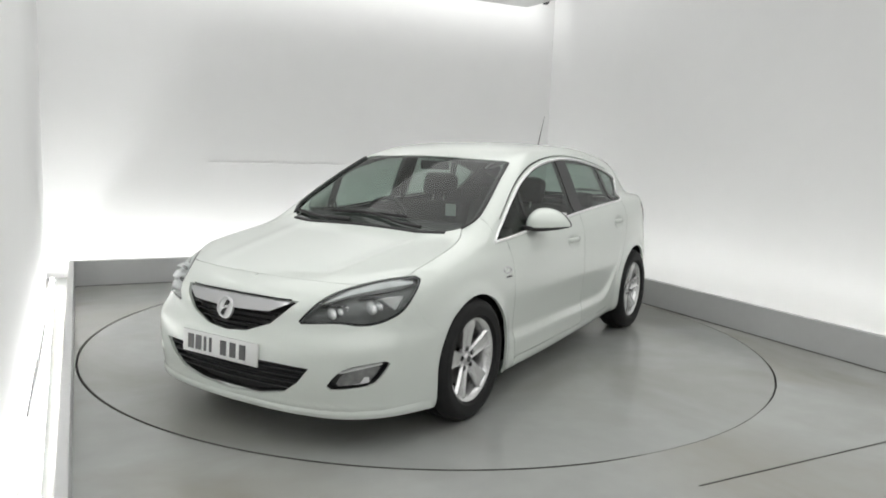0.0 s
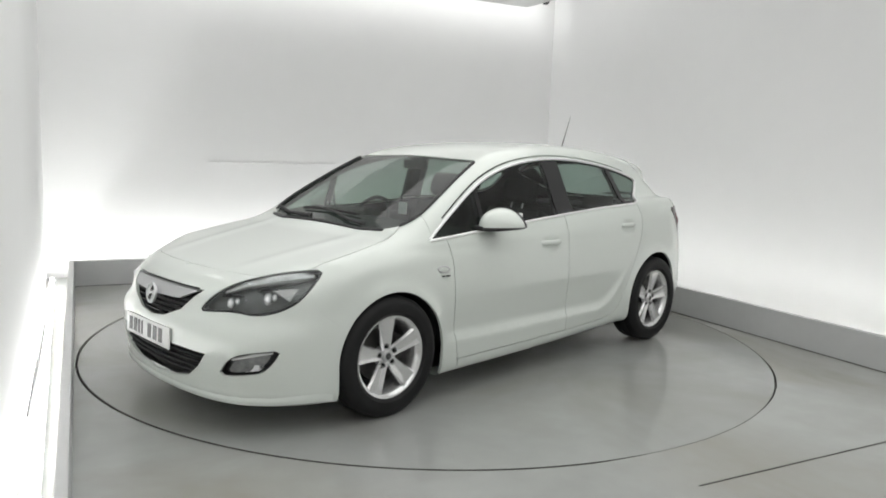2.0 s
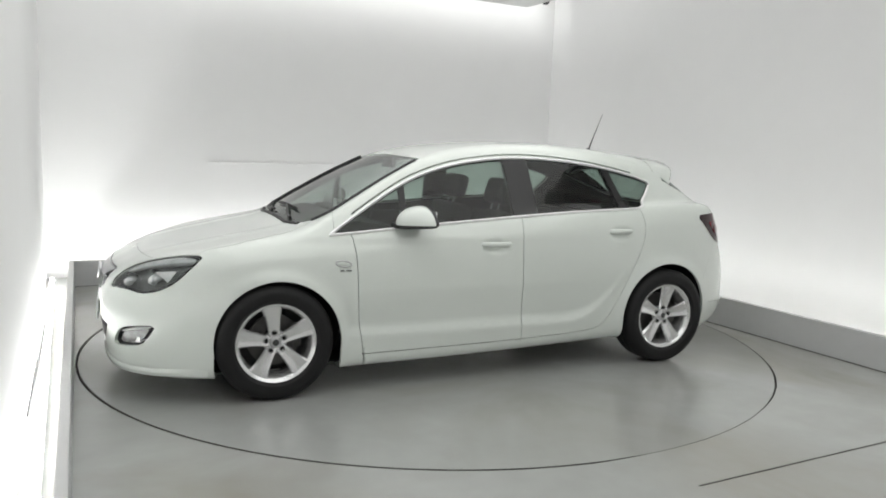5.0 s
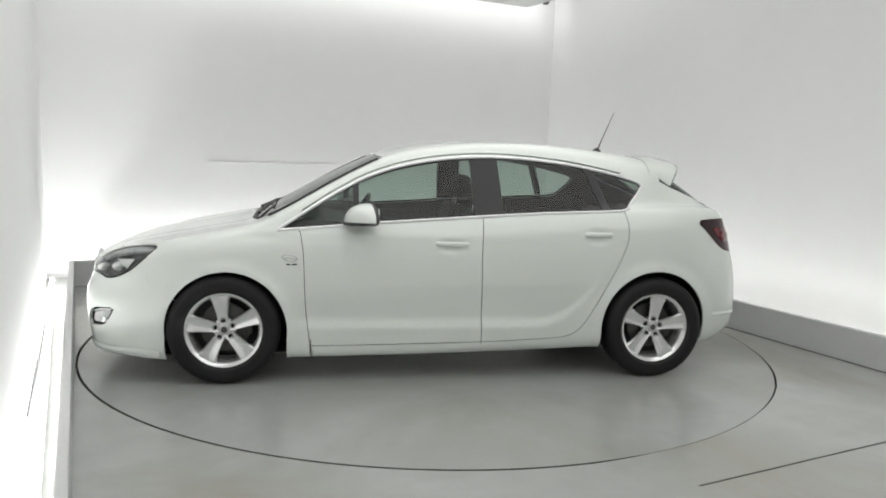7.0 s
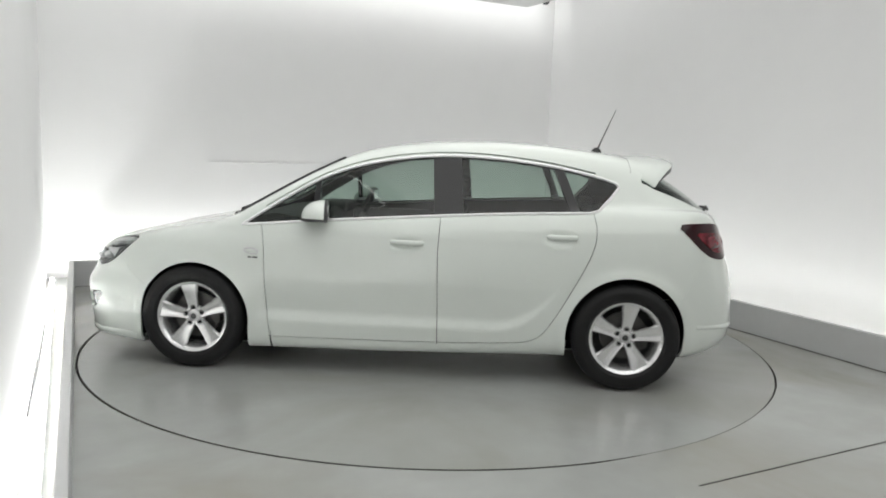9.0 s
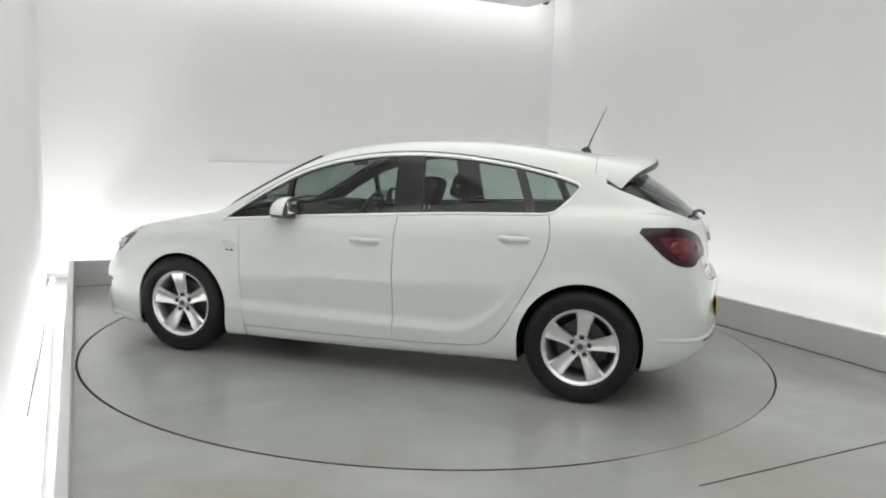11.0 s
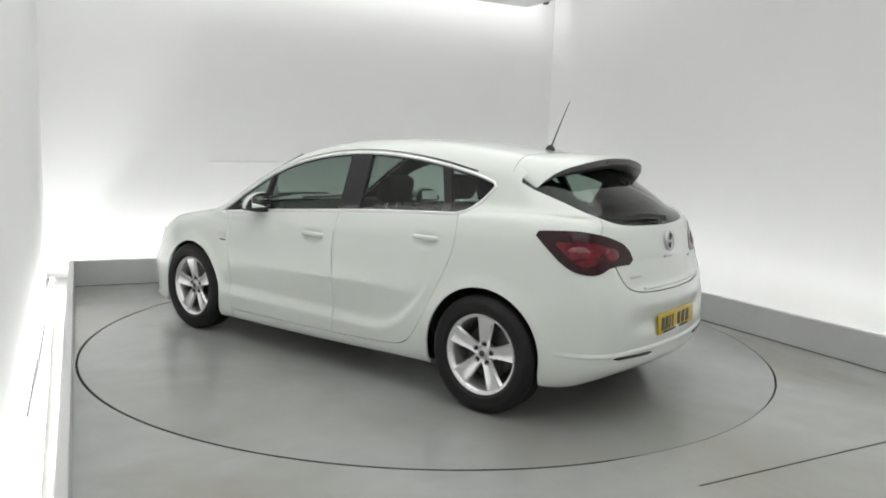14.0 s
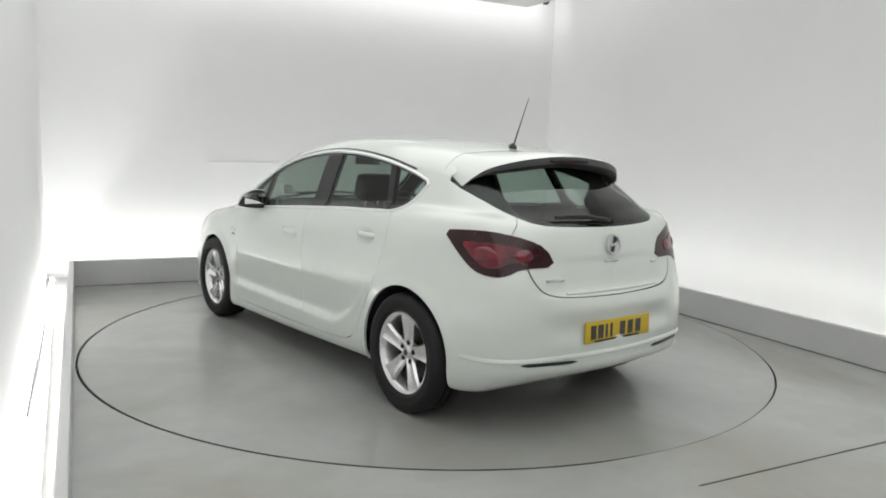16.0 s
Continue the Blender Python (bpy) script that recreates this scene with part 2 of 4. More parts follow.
setting("ceiling_slab", bulk((WALL_LEFT - 0.1, WALL_FRONT - 0.1, WALL_TOP), (WALL_RIGHT + 0.1, WALL_BACK + 0.1, WALL_TOP + 0.1)), CEILING_PAINT, "white ceiling above the cove")
KT = 0.045
# thin strip added so the trough light leaves a soft dark line above it
setting("wall_shade_strip", bulk((-1.1, WALL_BACK - 0.009, 1.195), (1.3, WALL_BACK + 0.01, 1.21), 0.003), WALL_PAINT, "narrow white strip added to shade the back wall above it")
setting("kerb_back", bulk((U_LEFT - KT, V_BACK, 0), (U_RIGHT + KT, V_BACK + KT, KERB), 0.005), KERB_PAINT, "low grey kerb that hides the lamp trough")
left_kerb = bulk((U_LEFT - KT, WALL_FRONT, 0), (U_LEFT, V_BACK - 0.001, KERB), 0.005)
for v in left_kerb.verts:
    v.co.x -= (V_BACK - v.co.y) * 0.0125
setting("kerb_left", left_kerb, KERB_PAINT, "low grey kerb that hides the lamp trough")
setting("kerb_right", bulk((U_RIGHT, WALL_FRONT, 0), (U_RIGHT + KT, V_BACK - 0.001, KERB), 0.005), KERB_PAINT, "low grey kerb that hides the lamp trough")


for name, lo, hi in (("kerb_foot_right", (U_RIGHT - 0.010, WALL_FRONT, 0.0005), (U_RIGHT - 0.0005, V_BACK - 0.012, 0.006)), ("kerb_foot_back", (U_LEFT + 0.002, V_BACK - 0.008, 0.0005), (U_RIGHT - 0.0005, V_BACK - 0.0005, 0.005))):
    setting(name, bulk(lo, hi, 0.002, 1), SEAM_DIRT, "narrow dirty joint along the foot of the kerb")
setting("trough_cable", tube([(-2.597, 2.55, 0.118), (-2.618, 1.6, 0.116), (-2.640, 0.6, 0.117), (-2.660, -0.4, 0.116), (-2.676, -1.2, 0.118)], 0.0055, 6), DARK_FITTING, "thin dark cable along the lamp trough")


def batten(length):
    """A fluorescent fitting: a white spine, a glowing tube and two holders."""
    thing = new("fluorescent_lamp")
    part("spine", bulk((-0.025, -length / 2, 0), (0.025, length / 2, 0.04), 0.006), FITTING, thing, smooth=False)
    part("lamp_tube", lathe([(0.001, -length / 2 + 0.03), (0.013, -length / 2 + 0.03), (0.013, length / 2 - 0.03), (0.001, length / 2 - 0.03)], 12, "Y", pose(0, 0, 0.072)), TUBE, thing, "glowing white tube")
    for y in (-length / 2 + 0.02, length / 2 - 0.02):
        part("holder", bulk((-0.018, y - 0.012, 0.03), (0.018, y + 0.012, 0.098), 0.004), FITTING, thing, smooth=False)
    return tagged(thing, "white fluorescent batten with one glowing tube", "lamp", "tubes in the trough")


first = batten(1.5)
first.matrix_world = ROOM @ pose(-2.63, 2.05, 0)
for v in (0.5, -1.05, -2.6):
    copy_thing(first, ROOM @ pose(-2.63, v, 0))
for u in (-1.6, -0.05, 1.5):
    copy_thing(first, ROOM @ pose(u, 2.99, 0, 0, 0, 90))
for v in (2.0, 0.45, -1.1, -2.65, -4.2):
    copy_thing(first, ROOM @ pose(2.76, v, 0))

# small dark camera on the wall in the far corner, under the upper ceiling
spy = new("security_camera")
part("bracket", bulk((-0.02, -0.02, 0.05), (0.02, 0.02, 0.16), 0.004), DARK_FITTING, spy, smooth=False)
part("housing", lathe([(0.001, -0.05), (0.03, -0.05), (0.045, -0.02), (0.05, 0.03), (0.05, 0.055), (0.001, 0.06)], 20, "Z"), DARK_FITTING, spy)
tagged(spy, "small dark dome camera under the ceiling", "camera")
spy.matrix_world = ROOM @ pose(2.76, 2.72, CEIL_Z + 0.11)

table = new("turntable")
part("deck", lathe([(0.001, 0), (DISC_R - 0.003, 0), (DISC_R, -0.003), (DISC_R, -0.05), (0.001, -0.05)], 180, "Z"), DISC_PAINT, table)
part("edge_ring", lathe([(DISC_R - 0.0005, 0.0006), (DISC_R + 0.001, 0.0006), (DISC_R + 0.001, -0.02), (DISC_R - 0.0005, -0.02), (DISC_R - 0.0005, 0.0006)], 180, "Z"), SEAM_DIRT, table, "thin dirty steel edge ring")
tagged(table, "round grey painted car turntable flush with the floor", "turntable")


# ---- the car's form: x forwards, y to its left, z up, origin on the ground between the axles ----
AXLE, TRACK, WHEEL_R = 1.3425, 0.775, 0.327


def curve(xs, ys):
    """A smooth curve through points with no overshoot, as a function of an array."""
    xs, ys = np.array(xs, float), np.array(ys, float)
    d = np.diff(ys) / np.diff(xs)
    m = np.concatenate([[d[0]], np.where(d[1:] * d[:-1] > 0, 2 * d[1:] * d[:-1] / np.where(d[1:] + d[:-1] == 0, 1, d[1:] + d[:-1]), 0), [d[-1]]])

    def at(x):
        x = np.clip(np.asarray(x, float), xs[0], xs[-1])
        i = np.clip(np.searchsorted(xs, x) - 1, 0, len(xs) - 2)
        h = xs[i + 1] - xs[i]
        t = (x - xs[i]) / h
        return (ys[i] * (1 + 2 * t) * (1 - t) ** 2 + m[i] * h * t * (1 - t) ** 2 + ys[i + 1] * t * t * (3 - 2 * t) + m[i + 1] * h * t * t * (t - 1))

    return at


def smax(a, b, r):
    h = np.maximum(r - np.abs(a - b), 0) / r
    return np.maximum(a, b) + h * h * r * 0.25


def step(a, b, x):
    t = np.clip((x - a) / (b - a), 0, 1)
    return t * t * (3 - 2 * t)


plan = curve([-2.2, -1.9, -1.6, -1.2, -0.6, 0.2, 0.8, 1.2, 1.5, 1.8, 2.3], [0.81, 0.825, 0.85, 0.868, 0.876, 0.88, 0.876, 0.872, 0.866, 0.85, 0.83])
belt = curve([-2.1, -1.5, -1.1, -0.14, 0.49, 1.03, 1.3, 1.5], [1.05, 1.075, 1.066, 1.009, 0.962, 0.915, 0.9, 0.9])
waist = curve([-0.9, -0.78, -0.66, -0.5, -0.40, -0.30, -0.22, -0.12, -0.05, 0.02, 0.1], [-0.05, -0.012, -0.005, -0.003, 0.0, -0.0025, -0.007, -0.019, -0.042, -0.079, -0.13])
nose_x = curve([0.14, 0.18, 0.25, 0.4, 0.5, 0.57, 0.64, 0.7, 0.76, 0.82], [2.13, 2.185, 2.228, 2.25, 2.25, 2.235, 2.225, 2.20, 2.155, 2.06])
bow_low = curve([0, 0.2, 0.35, 0.485, 0.6, 0.7, 0.78, 0.84, 0.88, 0.95], [0, 0.008, 0.025, 0.055, 0.10, 0.175, 0.28, 0.42, 0.62, 1.1])
bow_high = curve([0, 0.2, 0.38, 0.5, 0.6, 0.7, 0.78, 0.84, 0.88, 0.95], [0, 0.012, 0.05, 0.095, 0.15, 0.235, 0.34, 0.48, 0.68, 1.2])
tail_x = curve([0.2, 0.28, 0.35, 0.45, 0.55, 0.64, 0.7, 0.74, 0.85, 0.95, 1.05, 1.15], [-1.97, -2.06, -2.10, -2.10, -2.085, -2.10, -2.082, -2.048, -2.022, -1.995, -1.96, -1.9])
tail_corner = curve([0.2, 0.28, 0.35, 0.45, 0.55, 0.64, 0.7, 0.74, 0.85, 0.95, 1.05, 1.15], [-1.97, -2.06, -2.098, -2.105, -2.102, -2.092, -2.08, -2.07, -2.032, -1.997, -1.96, -1.9])
bow_tail = curve([0, 0.2, 0.4, 0.5, 0.6, 0.7, 0.76, 0.82, 0.87, 0.93], [0, 0.010, 0.035, 0.055, 0.08, 0.125, 0.185, 0.30, 0.50, 1.0])
hood_z = curve([0.6, 0.9, 1.1, 1.42, 1.82, 2.05, 2.2, 2.35], [1.015, 0.995, 0.96, 0.902, 0.822, 0.768, 0.722, 0.66])
bottom_z = curve([-2.2, -2.0, -1.75, -1.3, -0.96, 0, 0.96, 1.4, 1.9, 2.2], [0.31, 0.275, 0.205, 0.195, 0.185, 0.16, 0.148, 0.14, 0.14, 0.16])
roof_z = curve([-2.06, -2.0, -1.96, -1.62, -1.5, -1.38, -1.1, -0.8, -0.5, -0.2, 0, 0.2, 0.4, 0.6, 0.8, 1.0, 1.15, 1.3, 1.6, 2.0],
               [0.5, 0.95, 1.045, 1.305, 1.378, 1.416, 1.452, 1.481, 1.491, 1.484, 1.468, 1.44, 1.387, 1.298, 1.192, 1.078, 0.99, 0.91, 0.72, 0.2])
cabin_w = curve([-2.0, -1.75, -1.5, -1.3, -1.0, -0.5, 0.2, 0.7, 1.1, 1.3], [0.66, 0.705, 0.745, 0.77, 0.79, 0.803, 0.805, 0.795, 0.772, 0.75])


def form(p):
    """Below zero inside the body, above zero outside."""
    x, y, z = p[:, 0], np.abs(p[:, 1]), p[:, 2]
    r_f, r_r = np.hypot(x - AXLE, z - 0.32), np.hypot(x + AXLE, z - 0.32)
    lip = 0.016 * (np.exp(-((r_f - 0.36) / 0.045) ** 2) + np.exp(-((r_r - 0.375) / 0.045) ** 2))
    foot = 0.345 + 0.33 * np.clip((-0.52 - x) / 0.46, 0, 1.2) ** 2.2
    fall = np.clip((0.602 - z) / 0.215, 0, 1)
    fall = np.where(fall < 0.04, fall * fall / 0.08, fall - 0.02)
    blade = 0.017 * fall * step(-0.018, 0.062, z - foot) * step(1.02, 0.86, x)
    ridge = 0.004 * np.exp(-((z - foot + 0.012) / 0.03) ** 2) * step(0.98, 0.7, x) * step(-1.02, -0.95, x)
    dent = 0.0
    for hx, hz in ((0.002, 0.838), (-0.93, 0.907)):
        dent = dent + 0.019 * np.clip(1 - ((x - hx) / 0.095) ** 2 - ((z - hz) / 0.042) ** 2, 0, 1) ** 0.8
    side = y - (plan(x) + waist(z - belt(np.clip(x, -2.0, 1.3))) + lip - blade + ridge - dent)
    mix = step(0.47, 0.62, z)
    nose = (x - (nose_x(z) + 0.018 * np.exp(-((z - 0.205) / 0.02) ** 2) - (bow_low(y) * (1 - mix) + bow_high(y) * mix))) * 0.85
    corner = step(0.30, 0.62, y)
    tail = (tail_x(z) * (1 - corner) + tail_corner(z) * corner + bow_tail(y) - x) * 0.88
    front = step(0.75, 1.15, x)
    deck = np.where(x > 0.6, hood_z(x) * front + (belt(x) + 0.03) * (1 - front), belt(x) + 0.03) - 0.02 * y * y * front
    crease = 0.004 * np.exp(-((y - 0.42 - 0.1 * (1.6 - x)) / 0.05) ** 2) * step(0.9, 1.1, x) * step(2.1, 1.8, x)
    top = (z - deck - crease) * 0.96
    low = smax(side, top, 0.05 + 0.07 * front)
    low = smax(low, np.maximum(nose, tail), 0.07 + 0.05 * step(0.6, 0.75, z) * step(1.5, 1.9, x))
    low = smax(low, bottom_z(x) - z, 0.06)
    xs = x + 0.03 * y * y * step(-0.2, 0.6, x) - 0.30 * y * y * step(-1.1, -1.6, x)
    rise = (roof_z(xs + 0.01) - roof_z(xs - 0.01)) / 0.02
    roof = (z - roof_z(xs) + 0.075 * y * y) / np.sqrt(1 + rise * rise)
    cab_side = (y - (cabin_w(x) - 0.40 * (z - 0.98) - 0.12 * np.maximum(z - 1.15, 0) ** 2)) * 0.92
    cab = smax(smax(cab_side, roof, 0.12 - 0.05 * step(0.2, 0.6, x)), 0.9 - z, 0.02)
    return -smax(-low, -cab, 0.035)


# chart of the left half: directions out of a spine, spread flat round the way to the left
S0, S1, SZ, SK = -1.35, 1.45, 0.62, 0.7


def to_chart(p):
    p = np.atleast_2d(np.asarray(p, float))
    sx = np.clip(p[:, 0], S0, S1)
    d = p - np.stack([sx, 0 * sx, 0 * sx + SZ], -1)
    d /= np.linalg.norm(d, axis=1)[:, None]
    psi = np.arccos(np.clip(d[:, 1], -1, 1))
    e = d[:, [0, 2]] / np.maximum(np.hypot(d[:, 0], d[:, 2]), 1e-9)[:, None]
    r = SK * psi
    return np.stack([sx + r * e[:, 0], SZ + r * e[:, 1]], -1)


def from_chart(uv, sink=0.0):
    uv = np.asarray(uv, float)
    sx = np.clip(uv[:, 0], S0, S1)
    e = np.stack([uv[:, 0] - sx, uv[:, 1] - SZ], -1)
    r = np.hypot(e[:, 0], e[:, 1])
    e /= np.maximum(r, 1e-9)[:, None]
    psi = np.minimum(r / SK, math.pi / 2)
    d = np.stack([np.sin(psi) * e[:, 0], np.cos(psi), np.sin(psi) * e[:, 1]], -1)
    o = np.stack([sx, 0 * sx, 0 * sx + SZ], -1)
    lo, hi = np.full(len(uv), 0.05), np.full(len(uv), 1.6)
    for _ in range(24):
        mid = (lo + hi) / 2
        inside = form(o + d * mid[:, None]) < 0
        lo, hi = np.where(inside, mid, lo), np.where(inside, hi, mid)
    return o + d * ((lo + hi) / 2 - sink)[:, None]


def normals(p):
    g = np.stack([form(p + e) - form(p - e) for e in np.eye(3) * 0.004], -1)
    g[np.abs(p[:, 1]) < 1e-4, 1] = 0
    return g / np.maximum(np.linalg.norm(g, axis=1), 1e-9)[:, None]


def cast(points, axis, start):
    """The place where a ray along one axis, from start inwards, first meets the form. None stands for that axis."""
    p = np.array([[start if c is None else c for c in q] for q in points], float)
    d = np.zeros(3)
    d[axis] = -math.copysign(1, start)
    t = np.arange(0, 2.4, 0.012)
    out = form((p[:, None] + d * t[None, :, None]).reshape(-1, 3)).reshape(len(p), -1) > 0
    t = t[np.argmin(out, axis=1)]
    lo, hi = t - 0.012, t
    for _ in range(12):
        mid = (lo + hi) / 2
        out = form(p + d * mid[:, None]) > 0
        lo, hi = np.where(out, mid, lo), np.where(out, hi, mid)
    return p + d * hi[:, None]


def side(pts):
    return cast([(x, None, z) for x, z in pts], 1, 1.2)


def above(pts):
    return cast([(x, y, None) for x, y in pts], 2, 1.8)


def ahead(pts):
    return cast([(None, y, z) for y, z in pts], 0, 2.5)


def behind(pts):
    return cast([(None, y, z) for y, z in pts], 0, -2.5)


def dense(p, gap=0.014, closed=True):
    p = np.asarray(p, float)
    q = np.concatenate([p, p[:1]]) if closed else p
    out = []
    for a, b in zip(q[:-1], q[1:]):
        n = max(1, int(np.linalg.norm(b - a) / gap))
        out += [a + (b - a) * i / n for i in range(n)]
    return np.array(out if closed else out + [q[-1]])


def rounded(p, n=2):
    """Corner cutting, ends kept where the line is open."""
    p = np.asarray(p, float)
    for _ in range(n):
        nxt = np.roll(p, -1, 0)
        p = np.stack([p * 0.75 + nxt * 0.25, p * 0.25 + nxt * 0.75], 1).reshape(-1, p.shape[1])
    return p


def rounded_line(p, n=2):
    p = np.asarray(p, float)
    for _ in range(n):
        mid = np.stack([p[:-1] * 0.75 + p[1:] * 0.25, p[:-1] * 0.25 + p[1:] * 0.75], 1).reshape(-1, p.shape[1])
        p = np.concatenate([p[:1], mid, p[-1:]])
    return p


def inside(poly, q):
    x, y = q[:, 0], q[:, 1]
    hit = np.zeros(len(q), bool)
    for (ax, ay), (bx, by) in zip(poly, np.roll(poly, -1, 0)):
        if ay == by:
            continue
        hit ^= ((ay > y) != (by > y)) & (x < (bx - ax) * (y - ay) / (by - ay) + ax)
    return hit


def band(line, half):
    """A thin closed outline round an open line in the chart."""
    line = np.asarray(line, float)
    t = np.gradient(line, axis=0)
    t /= np.maximum(np.linalg.norm(t, axis=1), 1e-9)[:, None]
    n = np.stack([-t[:, 1], t[:, 0]], -1)
    return np.concatenate([line + n * half, (line - n * half)[::-1]])


def in_half(uv):
    sx = np.clip(uv[:, 0], S0, S1)
    e = np.stack([uv[:, 0] - sx, uv[:, 1] - SZ], -1)
    r = np.hypot(e[:, 0], e[:, 1])
    k = np.minimum(1, SK * math.pi / 2 / np.maximum(r, 1e-9))
    return np.stack([sx, 0 * sx + SZ], -1) + e * k[:, None]


# outlines of the openings, on the left half
glass_top = [(1.04, 0.917), (0.897, 1.012), (0.699, 1.14), (0.497, 1.25), (0.221, 1.334), (-0.131, 1.381), (-0.487, 1.38), (-0.846, 1.343), (-1.135, 1.286), (-1.255, 1.248)]
glass_back = [(-1.272, 1.225), (-1.225, 1.16), (-1.15, 1.085), (-1.095, 1.069)]
glass_low = [(-0.6, 1.046), (-0.2, 1.019), (0.485, 0.967), (0.9, 0.928)]
dlo = rounded_line(glass_top, 2).tolist() + glass_back + glass_low
OUT = {
    "side_window": to_chart(side(dense(dlo))),
    "windscreen": to_chart(above(dense(rounded([(1.205, -0.06), (1.205, 0.03), (1.207, 0.25), (1.198, 0.44), (1.15, 0.56), (1.09, 0.63), (1.01, 0.668), (0.873, 0.653), (0.655, 0.606), (0.44, 0.56),
                                                (0.405, 0.545), (0.42, 0.45), (0.435, 0.272), (0.43, 0.03), (0.43, -0.06)], 1)))),
    "rear_window": to_chart(behind(dense(rounded([(-0.06, 1.043), (0.03, 1.043), (0.3, 1.047), (0.46, 1.058), (0.54, 1.092), (0.595, 1.15), (0.648, 1.245), (0.618, 1.295), (0.55, 1.335),
                                                  (0.38, 1.362), (0.2, 1.368), (0.03, 1.37), (-0.06, 1.37)], 1)))),
    "tail_lamp": to_chart(dense(rounded([(-1.60, 0.815, 1.022), (-1.75, 0.77, 1.03), (-1.86, 0.68, 1.024), (-1.92, 0.55, 0.995), (-1.957, 0.445, 0.95), (-1.99, 0.40, 0.855), (-1.945, 0.60, 0.85),
                                         (-1.925, 0.66, 0.818), (-1.89, 0.71, 0.808), (-1.83, 0.77, 0.825), (-1.77, 0.795, 0.865), (-1.70, 0.81, 0.93)], 1))),
    "headlight": to_chart(dense(rounded([(2.178, 0.39, 0.597), (2.15, 0.43, 0.655), (2.094, 0.465, 0.71), (2.01, 0.515, 0.752), (1.90, 0.60, 0.785), (1.80, 0.685, 0.806), (1.705, 0.765, 0.812), (1.765, 0.79, 0.755),
                                         (1.85, 0.785, 0.675), (1.895, 0.768, 0.645), (1.955, 0.731, 0.615), (2.03, 0.67, 0.598), (2.09, 0.575, 0.612), (2.14, 0.484, 0.605)], 1))),
    "grille": to_chart(ahead(dense([(-0.02, 0.703), (0.2, 0.702), (0.375, 0.695), (0.33, 0.645), (0.265, 0.587), (0.13, 0.538), (-0.02, 0.525)]))),
    "intake": to_chart(ahead(dense([(-0.02, 0.412), (0.3, 0.412), (0.485, 0.405), (0.43, 0.335), (0.345, 0.272), (0.2, 0.24), (-0.02, 0.228)]))),
    "fog_lamp": to_chart(dense(rounded([(2.16, 0.545, 0.31), (2.145, 0.595, 0.385), (2.12, 0.64, 0.42), (2.06, 0.70, 0.44), (1.955, 0.785, 0.45), (1.99, 0.762, 0.385), (2.03, 0.73, 0.335), (2.1, 0.66, 0.318)], 1))),
}
OUT["pillar"] = to_chart(side(dense([(-0.155, 1.0), (-0.335, 1.0), (-0.30, 1.40), (-0.125, 1.40)])))
OUT["rear_post"] = to_chart(side(dense([(-0.995, 1.04), (-1.05, 1.04), (-0.925, 1.35), (-0.865, 1.355)])))
OUT["mirror_post"] = to_chart(side(dense([(0.60, 0.945), (0.565, 0.945), (0.565, 1.24), (0.60, 1.22)])))
for key, ax, ar, az in (("arch_front", AXLE - 0.012, 0.352, 0.322), ("arch_rear", -AXLE, 0.366, 0.328)):
    ring = [(ax + ar * math.cos(a), az + ar * math.sin(a)) for a in np.linspace(-0.1, math.pi + 0.1, 60)]
    ring = [(ax + ar * 1.0, 0.05)] + ring + [(ax - ar * 1.0, 0.05)]
    OUT[key] = to_chart([(x, 0.88, z) for x, z in dense(ring)])
for key in OUT:
    OUT[key] = in_half(OUT[key])


def inset(poly, d):
    """The outline moved inwards in the chart; what lies on the middle line stays there."""
    poly = dense(poly, 0.012)
    t = np.roll(poly, -2, 0) - np.roll(poly, 2, 0)
    t /= np.maximum(np.linalg.norm(t, axis=1), 1e-9)[:, None]
    n = np.stack([-t[:, 1], t[:, 0]], -1)
    q = np.roll(poly, -1, 0)
    turn = 1 if (poly[:, 0] * q[:, 1] - q[:, 0] * poly[:, 1]).sum() > 0 else -1
    r = np.hypot(poly[:, 0] - np.clip(poly[:, 0], S0, S1), poly[:, 1] - SZ)
    out = poly + n * turn * np.where(r > SK * math.pi / 2 - 0.004, 0, d)[:, None]
    far = np.array([np.min(np.linalg.norm(poly - p, axis=1)) > d * 0.93 for p in out]) | (r > SK * math.pi / 2 - 0.004)
    return out[far]


def scaled(poly, k, shift=(0, 0)):
    c = poly.mean(0)
    return c + (poly - c) * k + np.array(shift)


INNER = {"windscreen": inset(OUT["windscreen"], 0.016), "rear_window": inset(OUT["rear_window"], 0.03), "side_window": inset(OUT["side_window"], 0.011),
         "tail_lamp": scaled(OUT["tail_lamp"], 0.56, (0.012, -0.016)), "headlight": inset(OUT["headlight"], 0.010), "fog_lamp": scaled(OUT["fog_lamp"], 0.72)}

